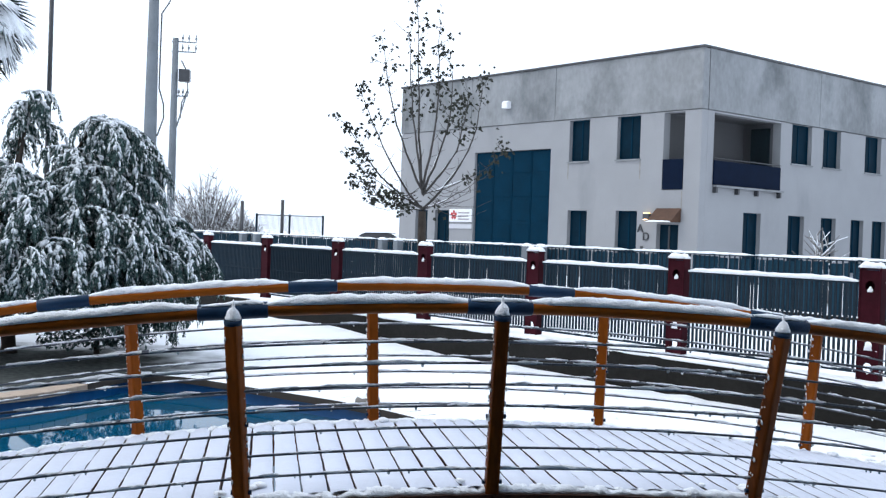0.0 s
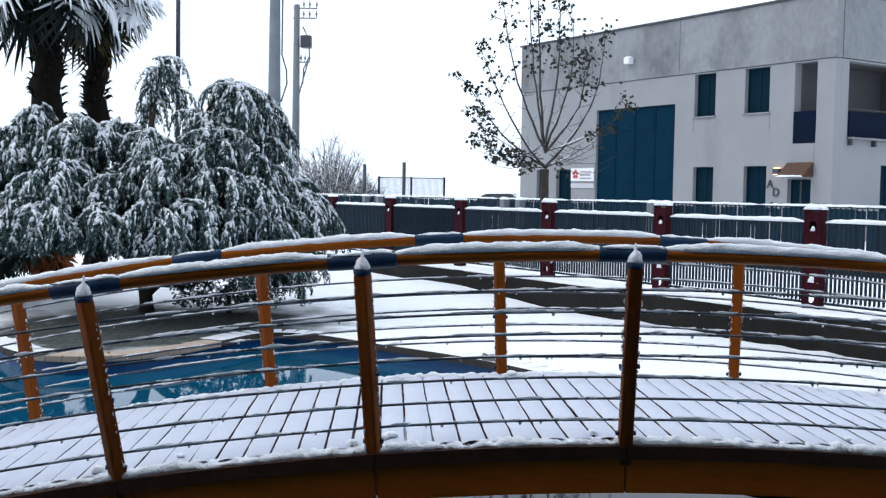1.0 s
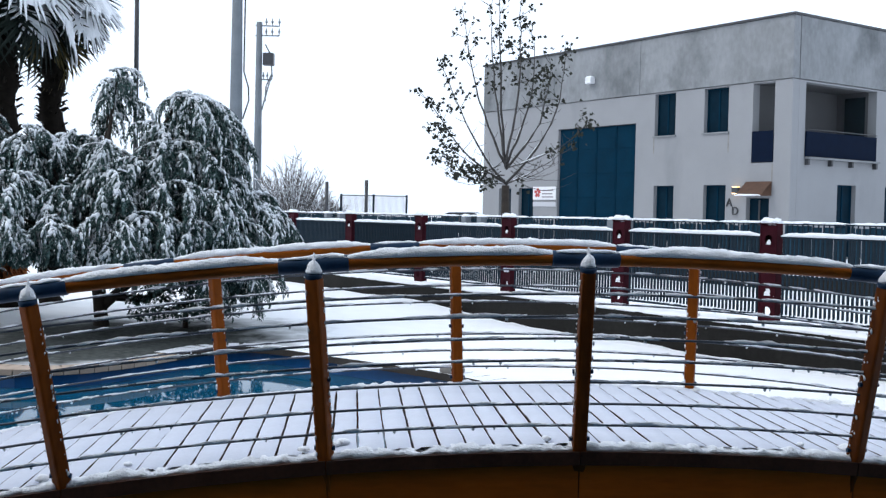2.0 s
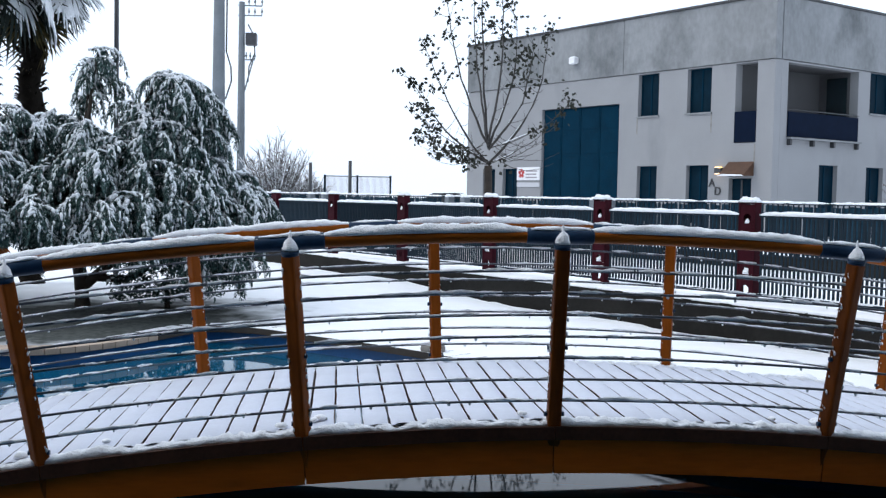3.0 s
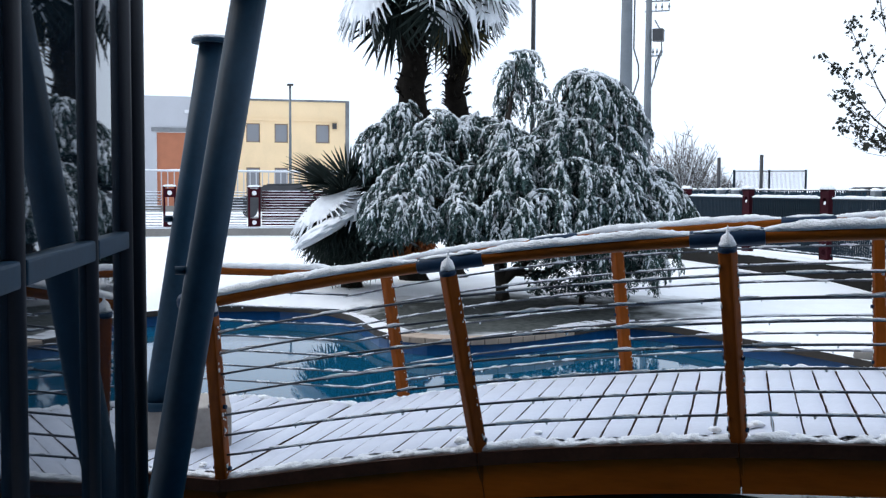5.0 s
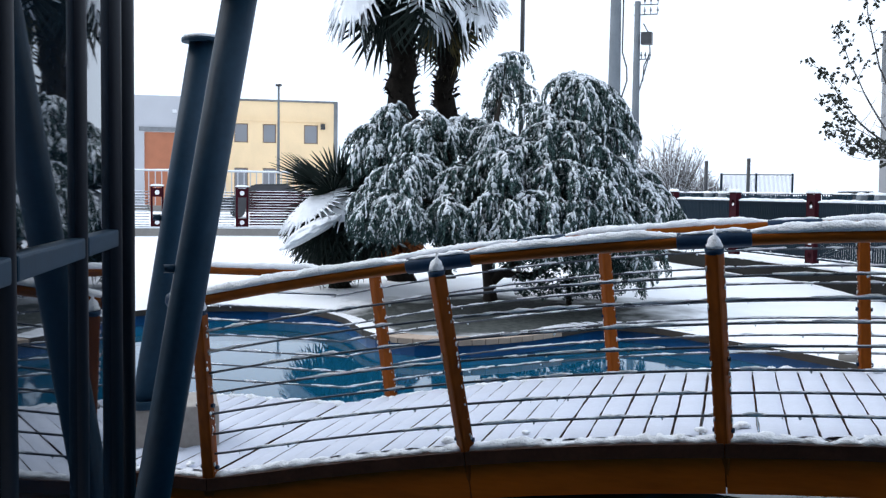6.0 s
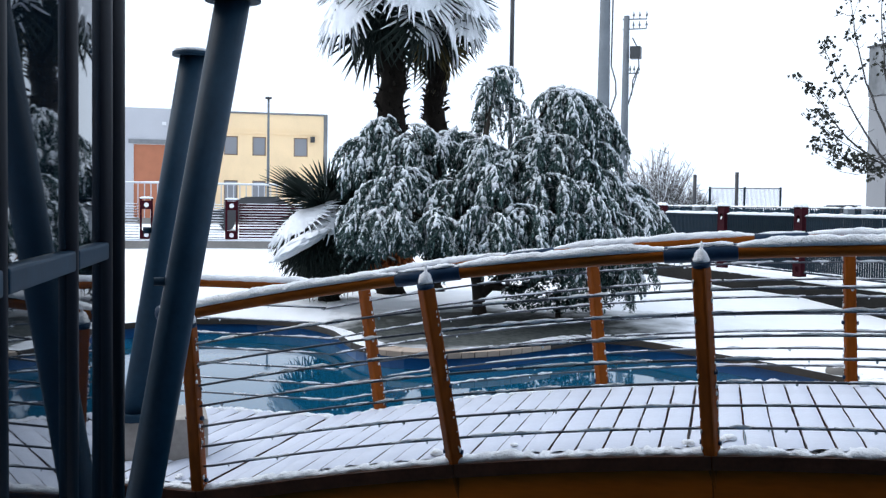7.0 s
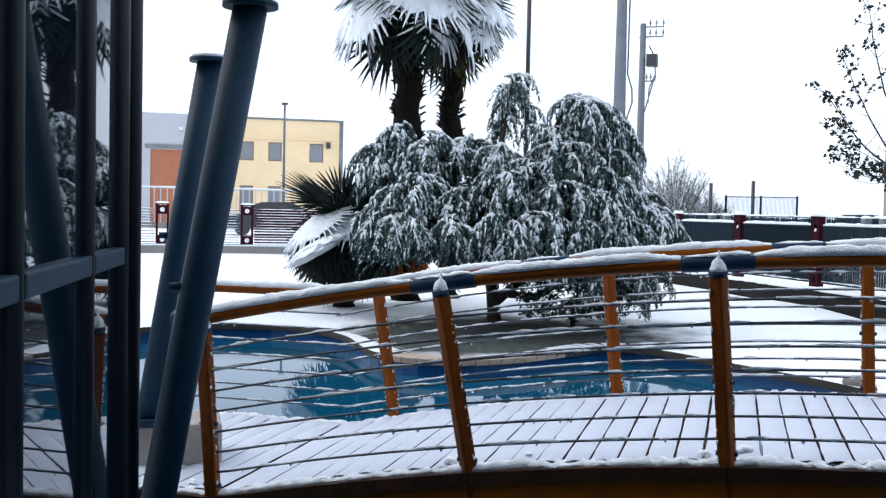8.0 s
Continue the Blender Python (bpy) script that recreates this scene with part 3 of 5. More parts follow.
def build_garden_wall():
    bm = newbox(-34.9, 9.2, FENCE_Y - 0.14, FENCE_Y + 0.16, -0.2, WALL_TOP, bevel=0.012)
    w = finish("wall_garden", bm, [DARK_WALL])
    tagged(w, "low wet dark concrete garden wall", "wall", kind="structure")
    bm = bmesh.new()
    lumps(bm, [(-34.8 + 0.22 * i, FENCE_Y + 0.01, WALL_TOP - 0.004) for i in range(200)], 0.155, 0.06, seg=9, rough=0.2)
    part("snow", bm, [SNOW], w, "layer of snow")
    # ragged drifts at the foot of the wall
    bm = bmesh.new()
    lumps(bm, [(-34.8 + 0.3 * i, FENCE_Y - 0.2, LAWN - 0.02) for i in range(146)], 0.22, 0.07, seg=7, rough=0.9)
    part("snow_drift", bm, [SNOW], w)
    bm = newbox(-35.2, -34.9, -16, FENCE_Y + 0.16, -0.2, 0.5, bevel=0.01)
    w = finish("wall_garden_end", bm, [GREY_WALL])
    tagged(w, "low grey concrete garden wall under snow", "wall", kind="structure")
    bm = bmesh.new()
    lumps(bm, [(-35.05, -16 + 0.3 * i, 0.496) for i in range(89)], 0.155, 0.05, seg=7, rough=0.2)
    part("snow", bm, [SNOW], w, "layer of snow")


build_garden_wall()


def holed_plate(bm, w, z0, z1, holes, y0, y1):
    """A thin upright plate of width 2w with round holes (height, radius), made of strips round the holes."""
    n = 14
    cuts = sorted(holes)
    zs = [z0] + [z for c, r in cuts for z in (c - r * 1.25, c + r * 1.25)] + [z1]
    for i in range(0, len(zs), 2):
        if zs[i + 1] - zs[i] > 0.004:
            box(bm, -w, w, y0, y1, zs[i], zs[i + 1])
    for c, r in cuts:
        sq = r * 1.25
        for y, rev in ((y0, False), (y1, True)):
            inner, outer = [], []
            for k in range(n):
                t = 2 * math.pi * (k + 0.5) / n
                inner.append(bm.verts.new((r * math.cos(t), y, c + r * math.sin(t))))
                x, z = math.cos(t), math.sin(t)
                m = max(abs(x) / w, abs(z) / sq)
                outer.append(bm.verts.new((x / m, y, c + z / m)))
            for k in range(n):
                q = (inner[k], outer[k], outer[(k + 1) % n], inner[(k + 1) % n])
                bm.faces.new(q[::-1] if rev else q)
            if rev:
                for k in range(n):
                    bm.faces.new((first[k], inner[k], inner[(k + 1) % n], first[(k + 1) % n]))
            first = inner


def anchor(name, parent, m):
    """A part made of pieces, under its thing."""
    ob = new(name)
    ob.empty_display_size = 0.2
    ob.parent = parent
    ob.matrix_basis = m
    return ob


garden_fence = thing("garden_fence", "steel bar fence with dark red posts under snow", "fence")


def make_fence_post():
    H = FENCE_TOP - WALL_TOP
    post = anchor("post", garden_fence, Matrix.Identity(4))
    bm = bmesh.new()
    holed_plate(bm, 0.108, 0.0, H - 0.06, [(0.13, 0.055), (0.36, 0.045), (H - 0.22, 0.055)], -0.05, -0.03)
    part("front_plate", bm, [RED_STEEL], post)
    for sx in (-1, 1):
        bm = bmesh.new()
        box(bm, sx * 0.108 - 0.010, sx * 0.108 + 0.010, -0.055, 0.055, -0.03, H - 0.04, bevel=0.004)
        part("flange", bm, [RED_STEEL], post)
    bm = bmesh.new()
    box(bm, -0.09, 0.09, 0.03, 0.045, 0.5, H - 0.06)
    part("back_plate", bm, [RED_STEEL], post)
    bm = bmesh.new()
    lumps(bm, [(-0.05 + 0.01 * i, -0.04, 0.316) for i in range(11)], 0.014, 0.045, seg=5)
    part("snow", bm, [SNOW_CLUMP], post)
    bm = bmesh.new()
    lumps(bm, [(-0.03 + 0.01 * i, -0.04, H - 0.274) for i in range(7)], 0.014, 0.05, seg=5)
    part("snow", bm, [SNOW_CLUMP], post)
    bm = bmesh.new()
    box(bm, -0.122, 0.122, -0.065, 0.065, H - 0.05, H - 0.025, bevel=0.008)
    part("cap", bm, [RED_STEEL], post)
    bm = bmesh.new()
    lumps(bm, [(-0.13 + 0.026 * i, 0, H - 0.03) for i in range(11)], 0.075, 0.055, seg=9, rough=0.35)
    part("snow_cap", bm, [SNOW_CLUMP], post)
    return post


proto_post = make_fence_post()
for i in range(-4, 9):
    x = FIRST - BAY * i
    if i == 8:
        proto_post.matrix_basis = Matrix.Translation((x, FENCE_Y, WALL_TOP + 0.045))
    else:
        copy_thing(proto_post, Matrix.Translation((x, FENCE_Y, WALL_TOP + 0.045)))


def bar_mesh(h):
    bm = newbox(-0.010, 0.010, -0.012, 0.012, 0, h)
    me = bpy.data.meshes.new("bar")
    bm.to_mesh(me)
    bm.free()
    me.materials.append(DARK_BAR)
    return me


BAR = bar_mesh(FENCE_TOP - WALL_TOP - 0.24)


def build_fence_panel(i):
    x1 = FIRST - BAY * i - 0.15
    x0 = FIRST - BAY * (i + 1) + 0.15
    sheet = i in (3, 5, 6, 7)
    zb, zt = WALL_TOP + 0.11, FENCE_TOP - 0.13
    panel = anchor("panel", garden_fence, Matrix.Translation((x0, FENCE_Y, zb)))
    L = x1 - x0
    for z in (0.0, zt - zb - 0.03):
        part("rail", newbox(0, L, -0.018, 0.018, z, z + 0.03, bevel=0.004), [DARK_BAR], panel)
    part("middle_rail", newbox(0, L, -0.006, 0.006, (zt - zb) * 0.5, (zt - zb) * 0.5 + 0.014), [DARK_BAR], panel)
    bm = bmesh.new()
    lumps(bm, [(L * k / 24, 0, zt - zb - 0.004) for k in range(25)], 0.026, 0.042, seg=7, rough=0.35)
    part("snow", bm, [SNOW_CLUMP], panel)
    bm = bmesh.new()
    lumps(bm, [(L * k / 24, 0, 0.028) for k in range(25)], 0.018, 0.015, seg=5, rough=0.8)
    part("snow", bm, [SNOW_CLUMP], panel)
    n = 38
    for k in range(n):
        b = new("bar", BAR)
        b.parent = panel
        b.location = (L * (k + 0.5) / n, 0, 0.01)
    if sheet:
        part("sheet", newbox(0.01, L - 0.01, 0.02, 0.035, 0.32, zt - zb - 0.01), [DARK_SHEET], panel, "dark grey privacy sheet")


for i in range(-3, 8):
    build_fence_panel(i)


end_fence = thing("end_fence", "slatted fence with dark red ported posts under snow", "fence")


def make_end_post():
    post = anchor("post", end_fence, Matrix.Identity(4))
    H = 1.28
    for sy in (-1, 1):
        part("upright", newbox(-0.05, 0.05, sy * 0.17 - 0.035, sy * 0.17 + 0.035, 0, H, bevel=0.008), [RED_STEEL], post)
    for z in (0.14, H - 0.18):
        bm = bmesh.new()
        box(bm, -0.03, 0.03, -0.135, 0.135, z - 0.14, z + 0.14)
        part("panel", bm, [RED_STEEL], post)
        bm = bmesh.new()
        tube(bm, [(0.028, 0, z), (0.036, 0, z)], 0.075, 14)
        part("roundel", bm, [WHITE_PAINT], post)
    bm = newbox(-0.07, 0.07, -0.22, 0.22, H, H + 0.03, bevel=0.01)
    part("cap", bm, [RED_STEEL], post)
    bm = bmesh.new()
    lumps(bm, [(0, -0.22 + 0.04 * i, H + 0.025) for i in range(12)], 0.08, 0.06, seg=7, rough=0.3)
    part("snow_cap", bm, [SNOW_CLUMP], post)
    return post


end_post = make_end_post()
for k in range(-3, 4):
    m = Matrix.Translation((-35.05, 0.02 + 2.68 * k, 0.54))
    if k == 3:
        end_post.matrix_basis = m
    else:
        copy_thing(end_post, m)


def build_end_panel(k):
    y0, y1 = 0.02 + 2.68 * k + 0.24, 0.02 + 2.68 * (k + 1) - 0.24
    panel = anchor("panel", end_fence, Matrix.Translation((-35.05, y0, 0.56)))
    red = k == 1
    n = 13
    for i in range(n):
        z = 0.03 + 1.06 * i / (n - 1)
        part("slat", newbox(-0.015, 0.015, 0, y1 - y0, z, z + (0.055 if red else 0.022)), [RED_STEEL if red else DARK_BAR], panel)
        bm = bmesh.new()
        lumps(bm, [(0, (y1 - y0) * j / 12, z + (0.053 if red else 0.02)) for j in range(13)], 0.02, 0.016, seg=5, rough=0.5)
        part("snow", bm, [SNOW_CLUMP], panel)


for k in range(-3, 3):
    build_end_panel(k)


# ---------------------------------------------------------------- fence across the street
def build_street_fence():
    street = thing("street_fence", "dark grey street fence with snow along its top", "fence")
    for i in range(14):
        x0 = -42 + 3.05 * i
        top = 1.86
        f = anchor("panel", street, Matrix.Translation((x0, 17.5, STREET)))
        part("plinth", newbox(0, 3.03, -0.1, 0.1, -0.1, 0.28), [DARK_WALL], f)
        x = 0.0
        while x < 2.95:
            w, me = random.choice(STREET_SLATS)
            sl = new("slat", me)
            sl.parent = f
            sl.location = (x, 0.02, 0.29 + random.uniform(0, 0.04))
            x += w + random.choice((0.006, 0.012, 0.02, 0.035, 0.06))
        n = 26
        for k in range(n):
            b = new("bar", STREET_BAR)
            b.parent = f
            b.location = (0.06 + 2.92 * k / (n - 1), -0.02, 0.28)
        bm = newbox(0, 3.03, -0.025, 0.025, top - STREET - 0.05, top - STREET - 0.02)
        part("rail", bm, [DARK_BAR], f)
        bm = bmesh.new()
        lumps(bm, [(3.03 * k / 24, 0, top - STREET - 0.024) for k in range(25)], 0.03, 0.04, seg=5, rough=0.4)
        part("snow", bm, [SNOW_CLUMP], f)
    for x in (-30.8, -29.9, -23.0, -22.3, -17.35, -16.9):
        p = thing("bollard_post", "short dark concrete gate post with a snow cap", "post", "street posts", Matrix.Translation((x, 17.2, STREET)))
        part("shaft", newbox(-0.1, 0.1, -0.1, 0.1, 0, 1.28, bevel=0.02), [POLE_C], p)
        bm = bmesh.new()
        lumps(bm, [(-0.11 + 0.022 * i, 0, 1.275) for i in range(11)], 0.11, 0.07, seg=7, rough=0.3)
        part("snow_cap", bm, [SNOW_CLUMP], p)


def slat_mesh(w):
    bm = newbox(0, w, 0, 0.01, 0, 0.92)
    me = bpy.data.meshes.new("slat")
    bm.to_mesh(me)
    bm.free()
    me.materials.append(DARK_SHEET)
    return w, me


STREET_SLATS = [slat_mesh(w) for w in (0.08, 0.11, 0.15, 0.21)]
STREET_BAR = bar_mesh(1.0)
random.seed(83)
build_street_fence()


# ---------------------------------------------------------------- windows
def window(parent, x0, x1, z0, z1, y, frame_mat=DARK_METAL, glass=PANE, sill=True, mull=1, name="window"):
    """A framed window in a wall along x at depth y; the sill juts out of the front."""
    w = new(name)
    w.parent = parent
    t = 0.05
    bm = bmesh.new()
    box(bm, x0, x0 + t, y - 0.03, y + 0.03, z0, z1), box(bm, x1 - t, x1, y - 0.03, y + 0.03, z0, z1)
    box(bm, x0 + t, x1 - t, y - 0.03, y + 0.03, z0, z0 + t), box(bm, x0 + t, x1 - t, y - 0.03, y + 0.03, z1 - t, z1)
    for k in range(1, mull + 1):
        xm = x0 + (x1 - x0) * k / (mull + 1)
        if mull:
            box(bm, xm - 0.03, xm + 0.03, y - 0.028, y + 0.028, z0 + t, z1 - t)
    part("window_frame", bm, [frame_mat], w)
    for k in range(mull + 1):
        a, b = x0 + (x1 - x0) * k / (mull + 1), x0 + (x1 - x0) * (k + 1) / (mull + 1)
        part("pane", newbox(a + t * 0.6, b - t * 0.6, y - 0.004, y + 0.004, z0 + t * 0.6, z1 - t * 0.6), [glass], w)
    if sill:
        part("window_sill", newbox(x0 - 0.06, x1 + 0.06, -0.07, y, z0 - 0.06, z0 - 0.004, bevel=0.01), [CONCRETE], w)
    return w


# ---------------------------------------------------------------- the industrial building
BX, BY, BZ = -22.68, 30.53, 0.62
ROOF_Z, SEAM_Z = 8.95, 6.74


def build_industrial():
    b = thing("industrial_building", "two-storey pale industrial building with concrete attic and teal gate", "building", at=Matrix.Translation((BX, BY, 0)))
    L = 17.35
    gate = (-12.0, -7.35, BZ, 5.63)
    holesA = [gate, (-6.34, -5.27, 5.06, 6.68), (-3.86, -2.73, 5.06, 6.68), (-6.3, -5.27, 1.0, 3.14), (-3.8, -2.76, 1.0, 3.14), (-1.82, -0.84, BZ, 2.66),
              (-1.65, -0.72, 3.9, 6.68), (-14.65, -13.6, 1.3, 3.12), (-16.1, -15.2, 1.3, 3.12)]
    bm = wall_mesh((-L, 0), BZ - 0.6, SEAM_Z - 0.02, holesA, 0.35)
    part("wall", bm, [PLASTER], b, "pale plastered front wall")
    holesB = [(0.72, 4.86, 4.05, 6.66), (5.6, 6.98, 5.2, 6.72), (7.8, 9.1, 5.2, 6.72), (11.0, 12.3, 5.2, 6.72), (2.65, 3.75, BZ, 3.2), (5.55, 6.65, 1.0, 3.2), (7.85, 8.95, 1.0, 3.2), (10.1, 11.1, 1.0, 3.2), (11.8, 12.9, 1.0, 3.2)]
    holesB += [(14.2, 15.4, 5.2, 6.72), (14.2, 15.3, 1.0, 3.2)]
    turn = Matrix.Rotation(math.pi / 2, 4, 'Z')
    sideB = new("side_wall")
    sideB.parent = b
    sideB.matrix_basis = turn
    bm = wall_mesh((0.355, 22), BZ - 0.6, SEAM_Z - 0.02, holesB, 0.35)
    part("wall", bm, [PLASTER], sideB, "pale plastered side wall")
    # concrete attic panels, one by one
    for a, c in ((-L - 0.02, -12.3), (-12.28, -7.16), (-7.14, 0.03)):
        part("attic_panel", newbox(a, c, -0.05, 0.3, SEAM_Z, ROOF_Z - 0.08, bevel=0.012), [CONCRETE], b, "stained concrete attic panel")
    for a, c in ((0.32, 7.4), (7.42, 14.6), (14.62, 22)):
        bm = newbox(-0.32, 0.05, a, c, SEAM_Z, ROOF_Z - 0.08, bevel=0.012)
        part("attic_panel", bm, [CONCRETE], b, "stained concrete attic panel")
    part("coping", newbox(-L - 0.08, 0.1, -0.12, 0.36, ROOF_Z - 0.078, ROOF_Z, bevel=0.01), [DARK_METAL], b, "dark metal roof edge")
    part("coping", newbox(-0.36, 0.1, 0.362, 22, ROOF_Z - 0.078, ROOF_Z, bevel=0.01), [DARK_METAL], b, "dark metal roof edge")
    part("roof", newbox(-L, -0.37, 0.37, 22, ROOF_Z - 0.5, ROOF_Z - 0.3), [SNOW], b, "flat snowy roof")
    part("end_wall", newbox(-L, -L + 0.3, 0.36, 22, BZ - 0.6, SEAM_Z - 0.02), [PLASTER], b)
    part("end_attic", newbox(-L - 0.02, -L + 0.3, 0.31, 22, SEAM_Z, ROOF_Z - 0.08), [CONCRETE], b)
    part("back_wall", newbox(-L, -0.0, 22.0, 22.3, BZ - 0.6, ROOF_Z - 0.1), [PLASTER], b)
    part("inner_floor", newbox(-L + 0.3, -0.36, 0.36, 21.9, 3.7, 3.88), [INTERIOR], b)
    # gate: tall folding leaves with ribs and a wicket
    g = new("gate")
    g.parent = b
    x0, x1, z0, z1 = gate
    n = 4
    for k in range(n):
        a, c = x0 + (x1 - x0) * k / n, x0 + (x1 - x0) * (k + 1) / n
        leaf = part("leaf", newbox(a + 0.012, c - 0.012, 0.12, 0.18, z0, z1 - 0.02, bevel=0.01), [TEAL_DOOR], g, "dark teal steel gate leaf")
        bm = bmesh.new()
        for j in range(5):
            z = z0 + (z1 - z0) * (j + 0.5) / 5
            box(bm, a + 0.08, c - 0.08, 0.105, 0.118, z - 0.42, z + 0.42, bevel=0.005)
        part("rib", bm, [TEAL_DOOR], leaf)
    part("lintel", newbox(x0 + 0.002, x1 - 0.002, 0.06, 0.2, z1 - 0.018, z1 - 0.001), [DARK_METAL], g)
    for h in holesA[1:3]:
        window(b, h[0] + 0.01, h[1] - 0.01, h[2] + 0.005, h[3] - 0.005, 0.2, frame_mat=TEAL_DOOR, glass=SHUTTER, mull=1)
    for h in holesA[3:5] + holesA[7:9]:
        window(b, h[0] + 0.01, h[1] - 0.01, h[2] + 0.005, h[3] - 0.005, 0.2, frame_mat=TEAL_DOOR, glass=SHUTTER, mull=1)
    for h in holesB[1:4] + holesB[4:]:
        window(sideB, h[0] + 0.01, h[1] - 0.01, h[2] + 0.005, h[3] - 0.005, 0.2, frame_mat=TEAL_DOOR, glass=SHUTTER, mull=1)
    # entrance door with its canopy and lamp
    d = new("door")
    d.parent = b
    part("door_leaf", newbox(-1.81, -0.85, 0.2, 0.25, BZ, 2.65), [SHUTTER], d, "dark glazed entrance door")
    part("door_frame", newbox(-1.42, -1.35, 0.17, 0.26, BZ, 2.6), [DARK_METAL], d)
    c = new("canopy")
    c.parent = b
    bm = bmesh.new()
    vs = [bm.verts.new(v) for v in ((-1.84, -0.02, 3.24), (-0.74, -0.02, 3.24), (-0.74, -0.02, 2.74), (-1.84, -0.02, 2.74), (-1.84, -0.6, 2.74), (-0.74, -0.6, 2.74))]
    for f in ((0, 1, 5, 4), (3, 2, 5, 4), (0, 4, 3), (1, 2, 5)):
        bm.faces.new([vs[i] for i in f])
    bmesh.ops.recalc_face_normals(bm, faces=bm.faces)
    part("shingles", bm, [RUST_BROWN], c, "brown shingled canopy")
    bm = bmesh.new()
    lumps(bm, [(-1.83 + 0.057 * i, -0.6, 2.735) for i in range(20)], 0.05, 0.05, seg=5, rough=0.3)
    part("snow", bm, [SNOW_CLUMP], c)
    lamp = new("wall_lamp")
    lamp.parent = b
    part("lamp_box", newbox(-2.38, -2.10, -0.14, 0, 2.84, 3.04, bevel=0.015), [DARK_METAL], lamp, "black wall lamp")
    for z in (2.815, 3.045):
        part("bulb", newbox(-2.35, -2.13, -0.13, -0.02, z, z + 0.022), [LAMP_GLOW], lamp, "warm glowing strip")
    # corner loggia: recessed walls with shade in their colour, dark doors and blue-black parapets
    lg = new("loggia")
    lg.parent = b
    part("loggia_floor", newbox(-1.66, -0.36, 0.36, 4.9, 3.86, 4.03), [CONCRETE], lg)
    part("loggia_back", newbox(-1.8, -1.68, 0.36, 5.0, 3.86, 6.72), [INNER_WALL], lg, "plaster recess with shade in its colour")
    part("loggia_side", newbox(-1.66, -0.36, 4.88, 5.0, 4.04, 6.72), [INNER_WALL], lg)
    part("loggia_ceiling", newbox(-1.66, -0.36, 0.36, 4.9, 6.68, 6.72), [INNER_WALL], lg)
    part("loggia_door", newbox(-1.31, -0.48, 4.84, 4.878, 4.04, 6.5), [PANE], lg, "dark glazed balcony door")
    part("parapet", newbox(-1.64, -0.73, -0.03, 0.03, 3.92, 5.0, bevel=0.008), [NAVY], lg, "dark navy sheet parapet")
    part("parapet", newbox(0.0, 0.06, 0.74, 4.84, 4.12, 4.98, bevel=0.008), [NAVY], lg, "dark navy sheet parapet")
    for y in (0.8, 2.1, 3.3, 4.75):
        part("bracket", newbox(0.0, 0.16, y - 0.05, y + 0.05, 3.82, 4.03, bevel=0.01), [DARK_METAL], lg)
    part("ledge", newbox(0.0, 0.2, 0.72, 4.9, 4.03, 4.1, bevel=0.01), [CONCRETE], lg)
    bm = bmesh.new()
    tube(bm, [(0.06, 0.72, 5.05), (0.06, 4.86, 5.05)], 0.02, 8)
    part("handrail", bm, [DARK_METAL], lg)
    # sign board with unreadable bars and a red mark
    s = new("sign")
    s.parent = b
    part("board", newbox(-13.58, -12.05, -0.05, -0.01, 2.6, 3.17, bevel=0.005), [WHITE_PAINT], s, "white sign board")
    bm = bmesh.new()
    for q in range(5):
        t = q * 1.256
        box(bm, -0.06, 0.06, -0.02, 0.0, 0.05, 0.2, Matrix.Translation((-13.25, -0.05, 2.9)) @ Matrix.Rotation(t, 4, 'Y'))
    part("emblem", bm, [SIGN_RED], s, "red star-like mark")
    for z, a, c in ((3.0, -12.95, -12.2), (2.86, -12.95, -12.25), (2.72, -12.95, -12.2)):
        part("line", newbox(a, c, -0.06, -0.05, z - 0.03, z + 0.03), [SIGN_GREY], s)
    part("lower_board", newbox(-13.58, -12.05, -0.04, -0.01, 2.3, 2.5), [GREY_PLASTER], s)
    # wall lamp housing high on the attic band
    f = new("flood_lamp")
    f.parent = b
    part("housing", newbox(-10.05, -9.72, -0.32, -0.052, 7.40, 7.66, bevel=0.03), [WHITE_PAINT], f, "white wall lamp housing")
    bm = bmesh.new()
    lumps(bm, [(-10.06 + 0.04 * i, -0.19, 7.655) for i in range(10)], 0.13, 0.06, seg=7)
    part("snow", bm, [SNOW_CLUMP], f)
    # drips and rust streaks below the sills
    for x, z in ((-6.36, 5.0), (-2.7, 5.0), (-0.75, 3.85)):
        part("streak", newbox(x - 0.025, x + 0.025, -0.006, -0.002, z - random.uniform(0.6, 1.0), z), [STAIN], b)
    # letters beside the door
    part("letter_bar", newbox(-2.52, -2.4, -0.04, -0.01, 1.5, 1.85), [DARK_METAL], b)
    for ch, x, z in (("A", -2.70, 2.36), ("D", -2.44, 2.06)):
        cu = bpy.data.curves.new("letter", 'FONT')
        cu.body, cu.size, cu.extrude = ch, 0.42, 0.02
        ob = new("letter", cu)
        ob.data.materials.append(DARK_METAL)
        ob.parent = b
        ob.matrix_basis = Matrix.Translation((x, -0.03, z)) @ Matrix.Rotation(math.pi / 2, 4, 'X')


RUST_BROWN = mat("brown_shingle", (0.075, 0.036, 0.020), 0.8, vary=0.3, scale=6, bump=0.3)
NAVY = mat("navy_sheet", (0.003, 0.008, 0.022), 0.7, vary=0.2, scale=3, bump=0.05, spec=0.05)
SIGN_RED = mat("sign_red", (0.45, 0.05, 0.05), 0.6, vary=0.1)
SIGN_GREY = mat("sign_grey", (0.30, 0.28, 0.30), 0.6, vary=0.1)
STAIN = mat("dark_streak", (0.22, 0.21, 0.20), 0.9, vary=0.3)
random.seed(5)
build_industrial()


